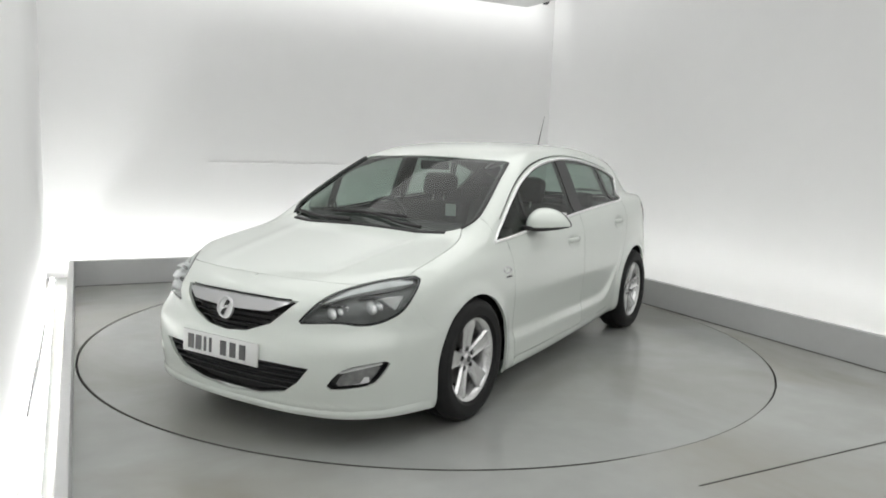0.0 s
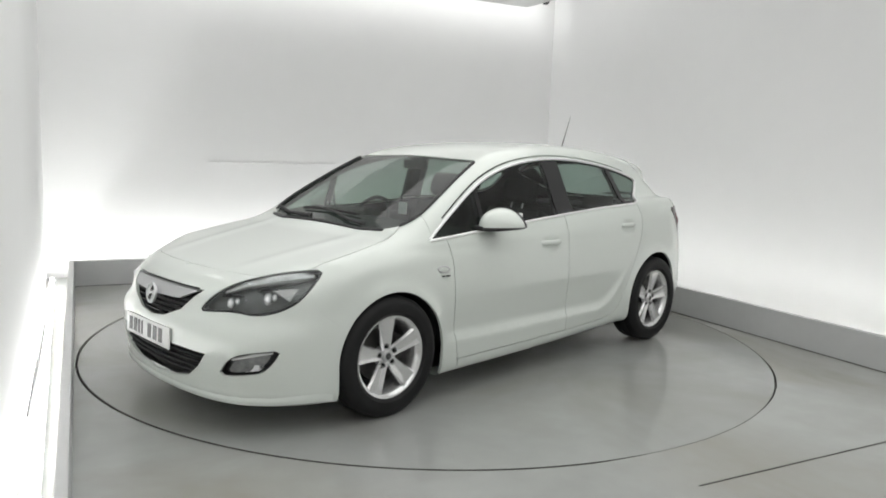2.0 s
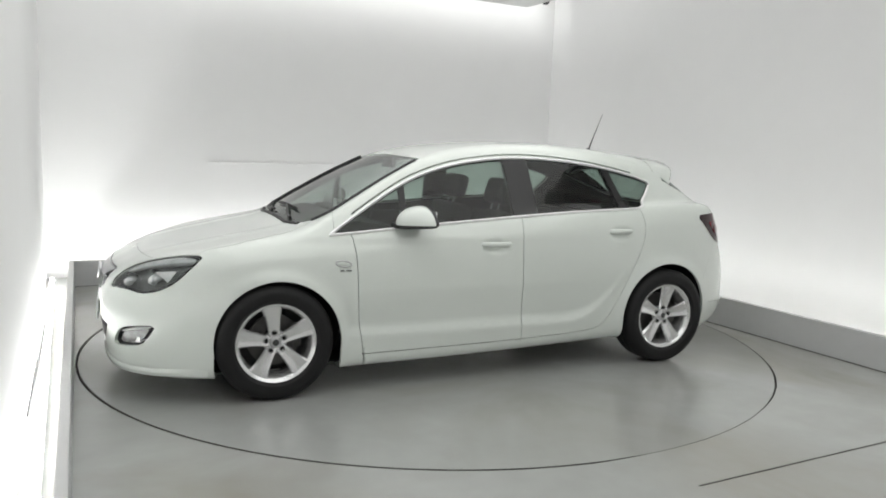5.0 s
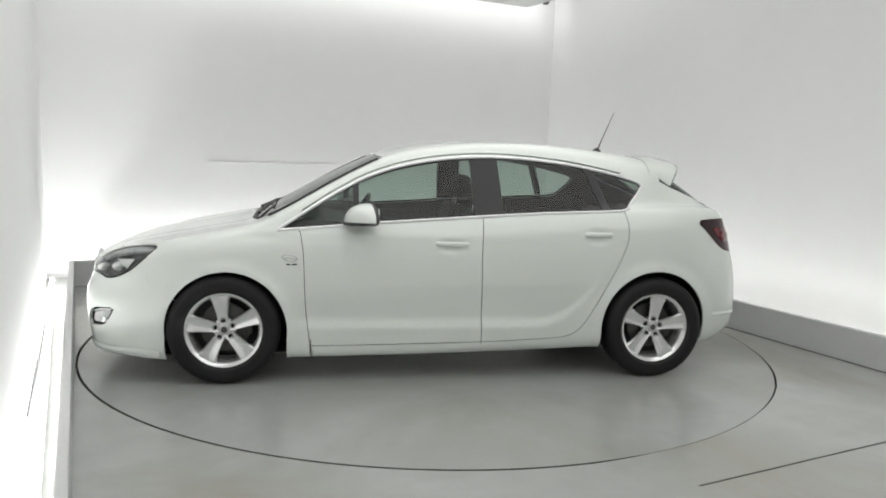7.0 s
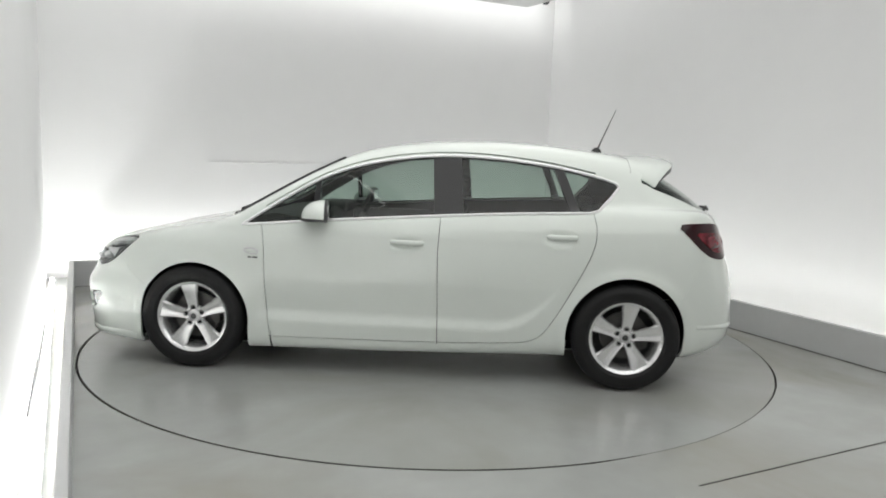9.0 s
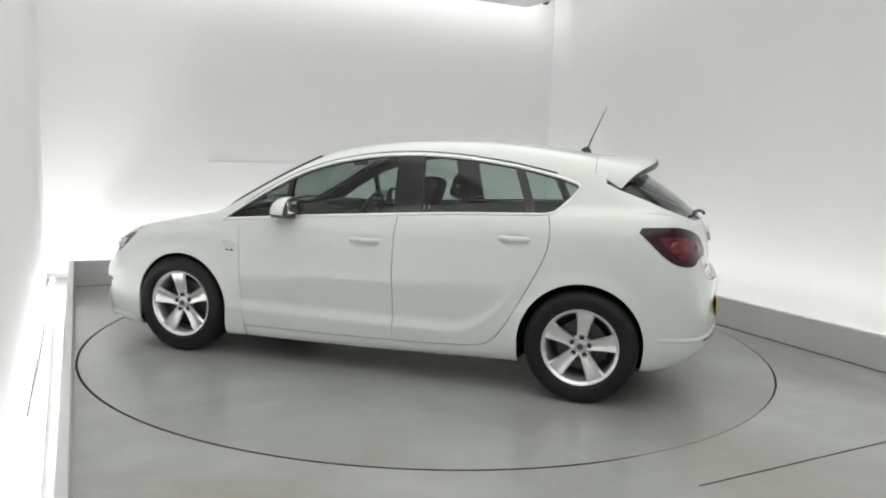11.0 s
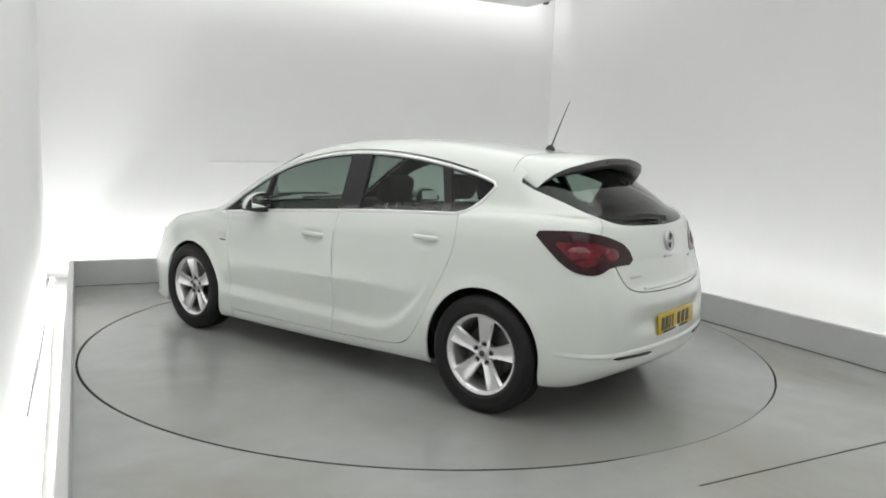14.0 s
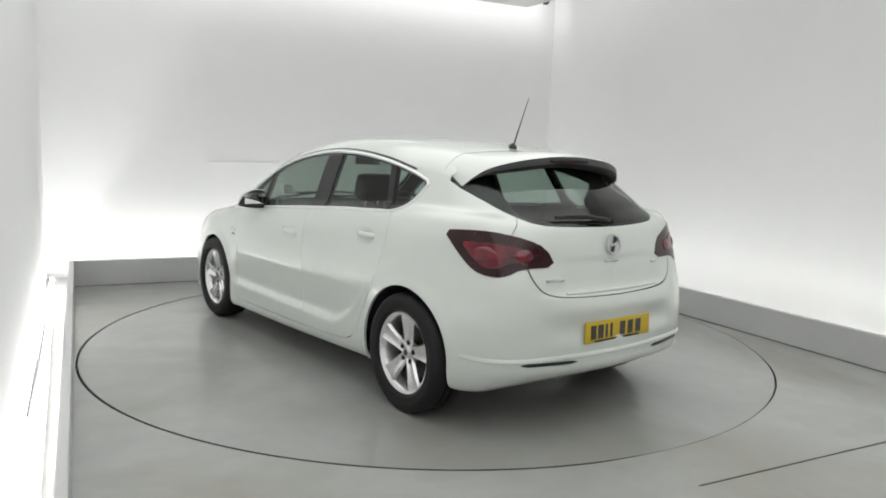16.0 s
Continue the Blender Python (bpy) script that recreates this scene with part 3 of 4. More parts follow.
# lines along which the panels part
LINES = [
    side(dense(rounded_line([(0.93, 0.945), (0.905, 0.90), (0.886, 0.765), (0.876, 0.454), (0.845, 0.235), (0.84, 0.13)]), closed=False)),
    side(dense([(-0.196, 1.04), (-0.186, 0.8), (-0.2, 0.23)], closed=False)),
    side(dense(rounded_line([(-1.11, 1.09), (-1.142, 0.959), (-1.115, 0.819), (-0.988, 0.568), (-0.87, 0.36), (-0.80, 0.29), (-0.70, 0.265), (-0.2, 0.243), (0.86, 0.23)]), closed=False)),
    above(dense(rounded_line([(2.03, -0.02), (2.025, 0.225), (1.985, 0.48), (1.93, 0.60), (1.88, 0.66)]), closed=False)),
    above(dense(rounded_line([(1.80, 0.70), (1.73, 0.735), (1.47, 0.723), (1.24, 0.69), (1.12, 0.64), (1.05, 0.60)]), closed=False)),
    side(dense([(1.81, 0.70), (1.76, 0.6), (1.66, 0.53), (1.57, 0.49)], closed=False)),
    side(dense([(-1.80, 0.88), (-1.76, 0.76), (-1.66, 0.56), (-1.60, 0.48)], closed=False)),
    behind(dense(rounded_line([(0.53, 1.10), (0.60, 1.035), (0.66, 0.97)]), closed=False)),
    behind(dense(rounded_line([(0.58, 0.89), (0.545, 0.78), (0.477, 0.718), (0.3, 0.703), (-0.02, 0.70)]), closed=False)),
    side(dense(rounded_line([(x + 0.004, z + 0.024 - 0.004 * abs(x)) for x, z in glass_top[1:9]]), closed=False)),
    above(dense([(0.97, 0.62), (1.0, 0.72), (1.01, 0.79)], closed=False)),
]
WIDTHS = [0.0021, 0.0022, 0.0019, 0.0011, 0.0011, 0.0004, 0.0004, 0.0016, 0.0036, 0.0042, 0.0009]
GAPS = [in_half(band(to_chart(p), w)) for p, w in zip(LINES, WIDTHS)]

# the edge of the hollow along the doors, kept crisp by rows of points on both its sides
CREASE = band(to_chart(side(dense([(0.96, 0.595), (-0.93, 0.595)], 0.02, closed=False))), 0.007)
foot_line = [(x, 0.36 + 0.33 * max(0, (-0.52 - x) / 0.46) ** 2.2) for x in np.linspace(0.96, -0.94, 96)]
FOOT = band(to_chart(side(foot_line)), 0.010)

# one flat triangulation that keeps every outline
grid = []
STEP = 0.017
rows = int(2.4 / (STEP * 0.866))
for j in range(rows):
    v = SZ - 1.15 + j * STEP * 0.866
    for i in range(int(5.2 / STEP)):
        grid.append((-2.5 + i * STEP + (j % 2) * STEP / 2, v))
grid = np.array(grid)
keep = np.linalg.norm(in_half(grid) - grid, axis=1) < 1e-9
edge_r = np.hypot(grid[:, 0] - np.clip(grid[:, 0], S0, S1), grid[:, 1] - SZ)
grid = grid[keep & (edge_r < SK * math.pi / 2 - 0.008)]
R0 = SK * math.pi / 2
rim = [(S1 + R0 * math.cos(a), SZ + R0 * math.sin(a)) for a in np.linspace(-math.pi / 2, math.pi / 2, 160)]
rim += [(x, SZ + R0) for x in np.linspace(S1, S0, 132)[1:-1]]
rim += [(S0 - R0 * math.cos(a), SZ + R0 * math.sin(a)) for a in np.linspace(math.pi / 2, -math.pi / 2, 160)]
rim += [(x, SZ - R0) for x in np.linspace(S0, S1, 132)[1:-1]]
loops = list(OUT.values()) + list(INNER.values()) + GAPS + [CREASE, FOOT, np.array(rim)]
line_pts = np.concatenate(loops)
cell = {}
for x, y in line_pts:
    cell.setdefault((int(x // 0.02), int(y // 0.02)), []).append((x, y))
free = []
for x, y in grid:
    i, j = int(x // 0.02), int(y // 0.02)
    near = [q for a in (-1, 0, 1) for b in (-1, 0, 1) for q in cell.get((i + a, j + b), ())]
    if all((x - q[0]) ** 2 + (y - q[1]) ** 2 > 0.0075 ** 2 for q in near):
        free.append((x, y))
verts2, edges2, n = [], [], 0
for lp in loops:
    verts2 += [Vector(q) for q in lp]
    edges2 += [(n + i, n + (i + 1) % len(lp)) for i in range(len(lp))]
    n += len(lp)
verts2 += [Vector(q) for q in free]
flat = delaunay_2d_cdt(verts2, edges2, [], 0, 1e-6)
UV = np.array([tuple(v) for v in flat[0]])
TRI = np.array([f for f in flat[2] if len(f) == 3])
MID = UV[TRI].mean(1)
SHELL = from_chart(in_half(UV))
SHELL[np.abs(SHELL[:, 1]) < 2e-4, 1] = 0
NORM = normals(SHELL)
region = np.full(len(TRI), "", dtype=object)
for key in ("arch_front", "arch_rear", "side_window", "windscreen", "rear_window", "tail_lamp", "headlight", "grille", "intake", "fog_lamp"):
    region[inside(OUT[key], MID) & (region == "")] = key
for key in ("pillar", "rear_post", "mirror_post"):
    region[inside(OUT[key], MID) & (region == "side_window")] = key
for gp in GAPS:
    region[inside(gp, MID) & (region == "")] = "gap"
low_face = (NORM[TRI].mean(1)[:, 2] < -0.75) & (SHELL[TRI].mean(1)[:, 2] < 0.33)
region[(region == "") & low_face] = "under"

# the panels are what hangs together between the gaps
owner = {}
for f in np.nonzero(region == "")[0]:
    for a, b in ((0, 1), (1, 2), (2, 0)):
        owner.setdefault(tuple(sorted((TRI[f][a], TRI[f][b]))), []).append(f)
links = {}
for fs in owner.values():
    if len(fs) == 2:
        links.setdefault(fs[0], []).append(fs[1])
        links.setdefault(fs[1], []).append(fs[0])
patch = np.full(len(TRI), -1)
count = 0
for f in np.nonzero(region == "")[0]:
    if patch[f] >= 0:
        continue
    stack = [f]
    patch[f] = count
    while stack:
        for g in links.get(stack.pop(), ()):
            if patch[g] < 0:
                patch[g] = count
                stack.append(g)
    count += 1
CENTRE = SHELL[TRI].mean(1)
SEEDS = {"front_door": (0.35, 0.88, 0.6), "rear_door": (-0.55, 0.87, 0.6), "bonnet": (1.5, 0.2, 0.9), "tailgate": (-2.02, 0.2, 0.85),
         "front_bumper": (2.25, 0.2, 0.46), "rear_bumper": (-2.1, 0.2, 0.6), "front_wing": (1.0, 0.86, 0.75), "side_panel": (-1.5, 0.84, 0.9), "roof": (-0.5, 0.2, 1.48)}
panel = {}
for key, at in SEEDS.items():
    ok = np.nonzero(region == "")[0]
    k = patch[ok[np.argmin(np.linalg.norm(CENTRE[ok] - at, axis=1))]]
    panel.setdefault(k, key)


def cut(mask, sink=0.0, both=False, flip=False, rim_in=0.0, name="part", material=None, parent=None, label=""):
    """A part from the shell's triangles: the left half, its mirror image, or both in one mesh, with its edge turned in."""
    tri = TRI[mask]
    used = np.unique(tri)
    back = np.full(len(UV), -1)
    back[used] = np.arange(len(used))
    co, nv, tri = SHELL[used] - NORM[used] * sink, NORM[used], back[tri]
    area = np.cross(co[tri[:, 1]] - co[tri[:, 0]], co[tri[:, 2]] - co[tri[:, 0]])
    turn = (area * nv[tri].mean(1)).sum(1) < 0
    tri[turn] = tri[turn][:, ::-1]
    if rim_in:
        seen = {}
        for a, b, c in tri:
            for e in ((a, b), (b, c), (c, a)):
                seen[e] = True
        open_e = [e for e in seen if (e[1], e[0]) not in seen and not (abs(co[e[0]][1]) < 1e-3 and abs(co[e[1]][1]) < 1e-3)]
        ends = sorted({i for e in open_e for i in e})
        low = {i: len(co) + k for k, i in enumerate(ends)}
        if ends:
            co = np.concatenate([co, co[ends] - nv[ends] * rim_in])
            nv = np.concatenate([nv, nv[ends]])
            extra = [t for a, b in open_e for t in ((b, a, low[a]), (b, low[a], low[b]))]
            tri = np.concatenate([tri, np.array(extra)])
    sets = [(co, nv, tri)]
    mirror = (co * (1, -1, 1), nv * (1, -1, 1), tri[:, ::-1])
    if both:
        sets.append(mirror)
    elif flip:
        sets = [mirror]
    me = bpy.data.meshes.new(name)
    base, allv, alln, allf = 0, [], [], []
    for c, nn, t in sets:
        allv.append(c), alln.append(nn), allf.append(t + base)
        base += len(c)
    allv, alln, allf = np.concatenate(allv), np.concatenate(alln), np.concatenate(allf)
    if both:
        key, order = {}, np.arange(len(allv))
        for i, c in enumerate(allv):
            if abs(c[1]) < 1e-3:
                order[i] = key.setdefault((round(c[0], 4), round(c[2], 4)), i)
        allf = order[allf]
    me.from_pydata(allv.tolist(), [], [tuple(f) for f in allf.tolist() if len(set(f)) == 3])
    me.validate()
    me.polygons.foreach_set("use_smooth", [True] * len(me.polygons))
    if not rim_in:
        me.normals_split_custom_set_from_vertices([tuple(v) for v in alln])
    else:
        me.set_sharp_from_angle(angle=radians(50))
    me.materials.append(material)
    ob = new(name, me)
    ob.parent = parent
    return tagged(ob, label)


# ---- the car's parts ----
car = new("car")
tagged(car, "white five-door hatchback car with silver alloy wheels, clean", "car")


def mask(*keys):
    return np.isin(region, keys)


def panel_mask(key):
    ks = [k for k, v in panel.items() if v == key]
    return np.isin(patch, ks) & (region == "")


P = {}
for key in ("roof", "bonnet", "tailgate", "front_bumper", "rear_bumper"):
    P[key] = cut(panel_mask(key), both=True, rim_in=0.016, name=key, material=PAINT, parent=car)
loose = (region == "") & ~np.isin(patch, list(panel)) & (np.bincount(np.maximum(patch, 0), minlength=count)[np.maximum(patch, 0)] >= 12)
for flip in (False, True):
    for key in ("front_door", "rear_door", "front_wing", "side_panel"):
        m = panel_mask(key) | (loose if key == "side_panel" else False)
        P[key, flip] = cut(m, flip=flip, rim_in=0.016, name=key, material=PAINT, parent=car)
cut(mask("", "gap"), sink=0.02, both=True, name="inner_lining", material=LINER, parent=car, label="black inner lining behind the panels")
cut(mask("under") & (CENTRE[:, 1] < 0.74), sink=0.012, both=True, name="underbody", material=LINER, parent=car, label="black underbody")
cut(mask("under"), sink=0.0, both=True, name="sill_underside", material=PAINT, parent=car)

for k in (5, 6):
    for flip in (False, True):
        cut((region == "gap") & inside(GAPS[k], MID), sink=0.0012, flip=flip, name="joint_filler", material=PAINT, parent=car)

# glazing
cut(mask("windscreen"), sink=0.004, both=True, name="windscreen", material=SCREEN_GLASS, parent=car, label="clear raked windscreen")
cut(mask("rear_window"), sink=0.004, both=True, name="rear_window", material=PRIVACY, parent=P["tailgate"], label="dark tinted rear window")


def border(key):
    """The triangles of an opening between its outline and its inner outline."""
    return mask(key) & ~inside(INNER[key], MID)


cut(border("windscreen"), sink=0.008, both=True, name="windscreen_band", material=GLOSS_BLACK, parent=car, label="black band round the windscreen")
cut(border("rear_window") | (mask("rear_window") & (CENTRE[:, 1] > 0.49 + 0.12 * (CENTRE[:, 2] - 1.05))), sink=0.008, both=True, name="window_band", material=GLOSS_BLACK, parent=P["tailgate"], label="black band round the rear window")
for flip in (False, True):
    edge = above(dense(rounded_line([(1.10, 0.625), (1.01, 0.672), (0.873, 0.657), (0.655, 0.610), (0.44, 0.564)]), 0.03, closed=False))
    edge = edge + normals(edge) * 0.003
    seal = tube(edge, 0.0095, 8)
    if flip:
        seal.transform(Matrix.Diagonal((1, -1, 1, 1)))
    part("windscreen_seal", seal, PLASTIC, car, "black rubber seal beside the windscreen")
win = mask("side_window")
X3 = CENTRE[:, 0]
for flip in (False, True):
    cut(win & (X3 > 0.58), sink=0.006, flip=flip, name="front_quarter_glass", material=GLASS, parent=P["front_door", flip])
    cut(win & (X3 <= 0.58) & (X3 > -0.22), sink=0.006, flip=flip, name="door_glass", material=GLASS, parent=P["front_door", flip])
    cut(win & (X3 <= -0.22) & (CENTRE[:, 0] + (CENTRE[:, 2] - 1.05) * -0.42 > -1.02), sink=0.006, flip=flip, name="door_glass", material=GLASS, parent=P["rear_door", flip])
    cut(win & (CENTRE[:, 0] + (CENTRE[:, 2] - 1.05) * -0.42 <= -1.02), sink=0.006, flip=flip, name="quarter_glass", material=GLASS, parent=P["rear_door", flip])
    cut(border("side_window"), sink=0.010, flip=flip, name="window_seal", material=PLASTIC, parent=car, label="black rubber window seal")
    cut(mask("pillar"), sink=0.003, flip=flip, rim_in=0.03, name="pillar_cover", material=GLOSS_BLACK, parent=car, label="gloss black pillar cover")
    cut(mask("rear_post"), sink=0.003, flip=flip, rim_in=0.03, name="window_post", material=GLOSS_BLACK, parent=P["rear_door", flip])
    cut(mask("mirror_post"), sink=0.003, flip=flip, rim_in=0.03, name="window_post", material=GLOSS_BLACK, parent=P["front_door", flip])


def hug(points, lift=0.002):
    """Points of the left half lifted off the skin."""
    p = np.asarray(points, float)
    return p + normals(p) * lift


def mirrored(bm, flip):
    if flip:
        bm.transform(Matrix.Diagonal((1, -1, 1, 1)))
    return bm


trim_line = hug(side(dense(dlo, 0.03)), 0.001)
for flip in (False, True):
    part("window_trim", mirrored(tube(trim_line, 0.0088, 6, closed=True, up=(0, 1, 0)), flip), TRIM_CHROME, car, "bright chrome strip round the side windows")

# lamps: a housing sunk in the body, reflectors, and a clear lens over them
for flip in (False, True):
    s = -1 if flip else 1
    head = cut(mask("headlight"), sink=0.05, flip=flip, rim_in=-0.033, name="headlight", material=LAMP_GREY, parent=car, label="swept headlight with a dark grey housing")
    cut(mask("headlight"), sink=0.003, flip=flip, name="lens", material=LENS, parent=head)
    cut(border("headlight"), sink=0.005, flip=flip, name="lens_rim", material=GLOSS_BLACK, parent=head)
    for x, y, z, r in ((2.075, 0.52, 0.646, 0.042), (1.950, 0.65, 0.672, 0.050)):
        for dx, dy, dz, k in ((0.0, 0.0, 0.0, 1.0), (-0.012, 0.04, 0.012, 0.6)):
            bm = bmesh.new()
            bmesh.ops.create_icosphere(bm, subdivisions=2, radius=r * k)
            bm.transform(Matrix.Translation((x + dx, s * (y + dy), z + dz)) @ Matrix.Rotation(radians(-35 * s), 4, "Z") @ Matrix.Diagonal((0.45, 1.35, 0.62, 1)))
            part("reflector", bm, REFLECTOR, head, "faceted chrome reflector", smooth=False)
        part("reflector_hood", mirrored(tube([(x + 0.012, y - r * 1.25, z + r * 0.62), (x + 0.004, y, z + r * 0.95), (x - 0.035, y + r * 1.25, z + r * 0.85)], [0.006, 0.011, 0.006], 8), flip), GLOSS_BLACK, head)
    for k in range(3):
        part("reflector_fin", mirrored(bulk((2.0 - 0.014 * k, 0.565 + 0.016 * k, 0.63), (2.025 - 0.014 * k, 0.571 + 0.016 * k, 0.665), 0.002), flip), SATIN, head)
    brow = [(2.075, 0.475, 0.690), (1.99, 0.54, 0.728), (1.89, 0.62, 0.752), (1.80, 0.69, 0.768), (1.745, 0.742, 0.775)]
    part("light_strip", mirrored(tube(brow, [0.012, 0.025, 0.036, 0.038, 0.016], 10, 0.7), flip), LAMP_SILVER, head, "bright reflector strip along the top")
    wedge = loft([[(1.955, 0.718, 0.722), (1.85, 0.762, 0.728), (1.895, 0.752, 0.668)], [(1.945, 0.66, 0.715), (1.86, 0.70, 0.72), (1.895, 0.69, 0.68)]])
    part("indicator_reflector", mirrored(wedge, flip), LAMP_SILVER, head, "bright wedge-shaped indicator reflector", smooth=False)

    tail = cut(mask("tail_lamp"), sink=-0.004, flip=flip, rim_in=0.02, name="tail_lamp", material=RED_LENS, parent=car, label="smoked dark red tail lamp")
    cut(inside(INNER["tail_lamp"], MID) & mask("tail_lamp"), sink=-0.007, flip=flip, rim_in=0.006, name="lens", material=RED_GLOW, parent=tail, label="brighter red inner lens")
    for x, y, z, r in ((-1.83, 0.735, 0.915, 0.048), (-1.935, 0.575, 0.912, 0.040)):
        c = from_chart(to_chart([(x, y, z)]))
        n = normals(c)[0]
        q, n = Vector(c[0]) + Vector(n) * 0.006, Vector(n)
        part("lamp_chamber", mirrored(lathe([(0.001, 0.006), (r * 0.5, 0.0055), (r * 0.85, 0.003), (r, 0.0), (r * 0.9, -0.01), (0.001, -0.01)], 24, "Z", look(q, q - n) @ Matrix.Diagonal((1.25, 0.8, 1, 1))), flip), RED_CHAMBER, tail, "round bright red lamp chamber")

    fog = cut(mask("fog_lamp"), sink=0.045, flip=flip, rim_in=-0.028, name="fog_lamp", material=PLASTIC, parent=P["front_bumper"], label="front fog lamp in a black recess")
    cut(inside(INNER["fog_lamp"], MID) & mask("fog_lamp"), sink=0.022, flip=flip, rim_in=0.02, name="fog_lens", material=FOG_SILVER, parent=fog, label="silvery fog lamp glass")
    part("reflector", mirrored(loft([[(2.085, 0.615, 0.352), (2.085, 0.615, 0.332), (2.05, 0.615, 0.342)], [(2.075, 0.66, 0.372), (2.075, 0.66, 0.334), (2.03, 0.66, 0.35)], [(2.035, 0.712, 0.372), (2.035, 0.712, 0.345), (2.0, 0.70, 0.355)]]), flip), REFLECTOR, fog)
    part("fog_strip", mirrored(tube([(2.118, 0.605, 0.392), (2.05, 0.685, 0.418), (1.985, 0.75, 0.432)], [0.009, 0.015, 0.007], 8, 0.7), flip), REFLECTOR, fog)

# front openings
grille = cut(mask("grille"), sink=0.05, both=True, rim_in=-0.033, name="grille", material=PLASTIC, parent=P["front_bumper"], label="black grille with a satin chrome bar")
intake = cut(mask("intake"), sink=0.05, both=True, rim_in=-0.033, name="intake", material=PLASTIC, parent=P["front_bumper"], label="black lower air intake with slats")


def front_bar(z, half, radius, flat, back, parent, mat, name):
    ys = np.linspace(-half, half, 25)
    p = ahead([(abs(y), z) for y in ys])
    pts = [(q[0] - back, y, z) for q, y in zip(p, ys)]
    return part(name, tube(pts, radius, 8, flat), mat, parent)


for z, half in ((0.622, 0.275), (0.595, 0.24), (0.568, 0.19), (0.545, 0.11)):
    front_bar(z, half, 0.012, 0.42, 0.022, grille, GLOSS_BLACK, "slat")
for z, half in ((0.386, 0.45), (0.356, 0.425), (0.326, 0.405), (0.297, 0.365)):
    front_bar(z, half, 0.013, 0.45, 0.02, intake, PLASTIC, "slat")
ys = np.linspace(-0.335, 0.335, 33)
sections = []
for y in ys:
    e = abs(y) / 0.335
    top, low = 0.692 - 0.004 * e, 0.634 + 0.012 * e + (0.035 * max(0, e - 0.75) / 0.25)
    a, b = ahead([(abs(y), top), (abs(y), low)])
    sections.append([(a[0] + 0.001, y, top), (a[0] - 0.024, y, top), (b[0] - 0.02, y, low), (b[0] + 0.006, y, low)])
part("chrome_bar", loft(sections), SATIN, grille, "satin chrome bar across the grille")
part("trim_line", tube([(ahead([(abs(y), 0.697)])[0][0] - 0.002, y, 0.697) for y in ys], 0.004, 6), GLOSS_BLACK, grille)


def emblem(at, aim, r, parent):
    """A round chrome emblem: a ring over a dark disc, with a plain slanting bar."""
    m = look(at, Vector(at) - Vector(aim))
    ob = part("badge", lathe([(r * 0.8, 0.0), (r * 0.84, 0.009), (r, 0.009), (r * 1.03, 0.0), (r * 0.8, 0.0)], 40, "Z", m), SATIN, parent, "round chrome badge")
    part("badge_disc", lathe([(0.001, 0.004), (r * 0.82, 0.003), (r * 0.82, -0.01), (0.001, -0.01)], 32, "Z", m), SATIN, ob)
    part("badge_bar", bulk((-r * 0.2, -r * 0.75, 0.002), (r * 0.2, r * 0.75, 0.009), 0.003, m=m @ pose(0, 0, 0, 0, 0, -28)), GLOSS_BLACK, ob)
    part("badge_bar", bulk((-r * 0.45, -r * 0.1, 0.003), (r * 0.5, r * 0.15, 0.010), 0.003, m=m @ pose(0, 0, 0, 0, 0, 18)), SATIN, ob)
    return ob


def number_plate(at, aim, mat, parent, label, dealer):
    """A flat plate with dark bars for its characters."""
    m = look(at, Vector(at) - Vector(aim))
    ob = part("number_plate", bulk((-0.26, -0.0555, -0.006), (0.26, 0.0555, 0.003), 0.004, m=m), mat, parent, label)
    for k, x in enumerate((-0.20, -0.145, -0.098, -0.06, 0.03, 0.095, 0.16)):
        w = 0.009 if k in (2, 3) else 0.021
        part("plate_bar", bulk((x - w, -0.036, 0.003), (x + w, 0.036, 0.0045), m=m), PLATE_INK_GLARE, ob)
    if dealer:
        part("dealer_strip", bulk((-0.19, -0.0535, 0.003), (0.17, -0.043, 0.0045), m=m), INK, ob)
    return ob


emblem((ahead([(0, 0.625)])[0][0] + 0.012, 0, 0.632), (1, 0, 0.12), 0.053, grille)
number_plate((ahead([(0, 0.43)])[0][0] + 0.003, -0.034, 0.432), (1, 0, 0.04), PLATE_WHITE, P["front_bumper"], "white front number plate with dark bars", False)
emblem((behind([(0, 0.952)])[0][0] - 0.008, 0, 0.952), (-1, 0, 0.18), 0.056, P["tailgate"])
number_plate((behind([(0, 0.52)])[0][0] - 0.003, 0.006, 0.518), (-1, 0, 0.03), PLATE_YELLOW, P["rear_bumper"], "yellow rear number plate with dark bars", True)
for y0, y1, z in ((0.06, -0.045, 0.868), (0.47, 0.36, 0.79), (-0.36, -0.41, 0.84)):
    xs = behind([(abs(y0), z), (abs(y1), z)])[:, 0]
    pts = [(xs[0] - 0.002, y0, z), (xs[1] - 0.002, y1, z)]
    part("name_badge", tube(pts, 0.007, 6), SATIN, P["tailgate"], "small chrome lettering as a plain bar")
part("gate_handle", tube([(behind([(abs(y), 0.72)])[0][0] + 0.002, y, 0.722) for y in np.linspace(-0.36, 0.36, 15)], 0.009, 8), PAINT, P["tailgate"])
slots = [(behind([(abs(y), 0.375)])[0][0] - 0.001, y, 0.375) for y in np.linspace(-0.64, 0.64, 31)]
part("diffuser_slot", tube([(p[0] + 0.004, p[1], p[2] + 0.012 * (abs(p[1]) / 0.64) ** 2) for p in slots[:9]], [0.003] + [0.010] * 7 + [0.003], 8), GLOSS_BLACK, P["rear_bumper"])
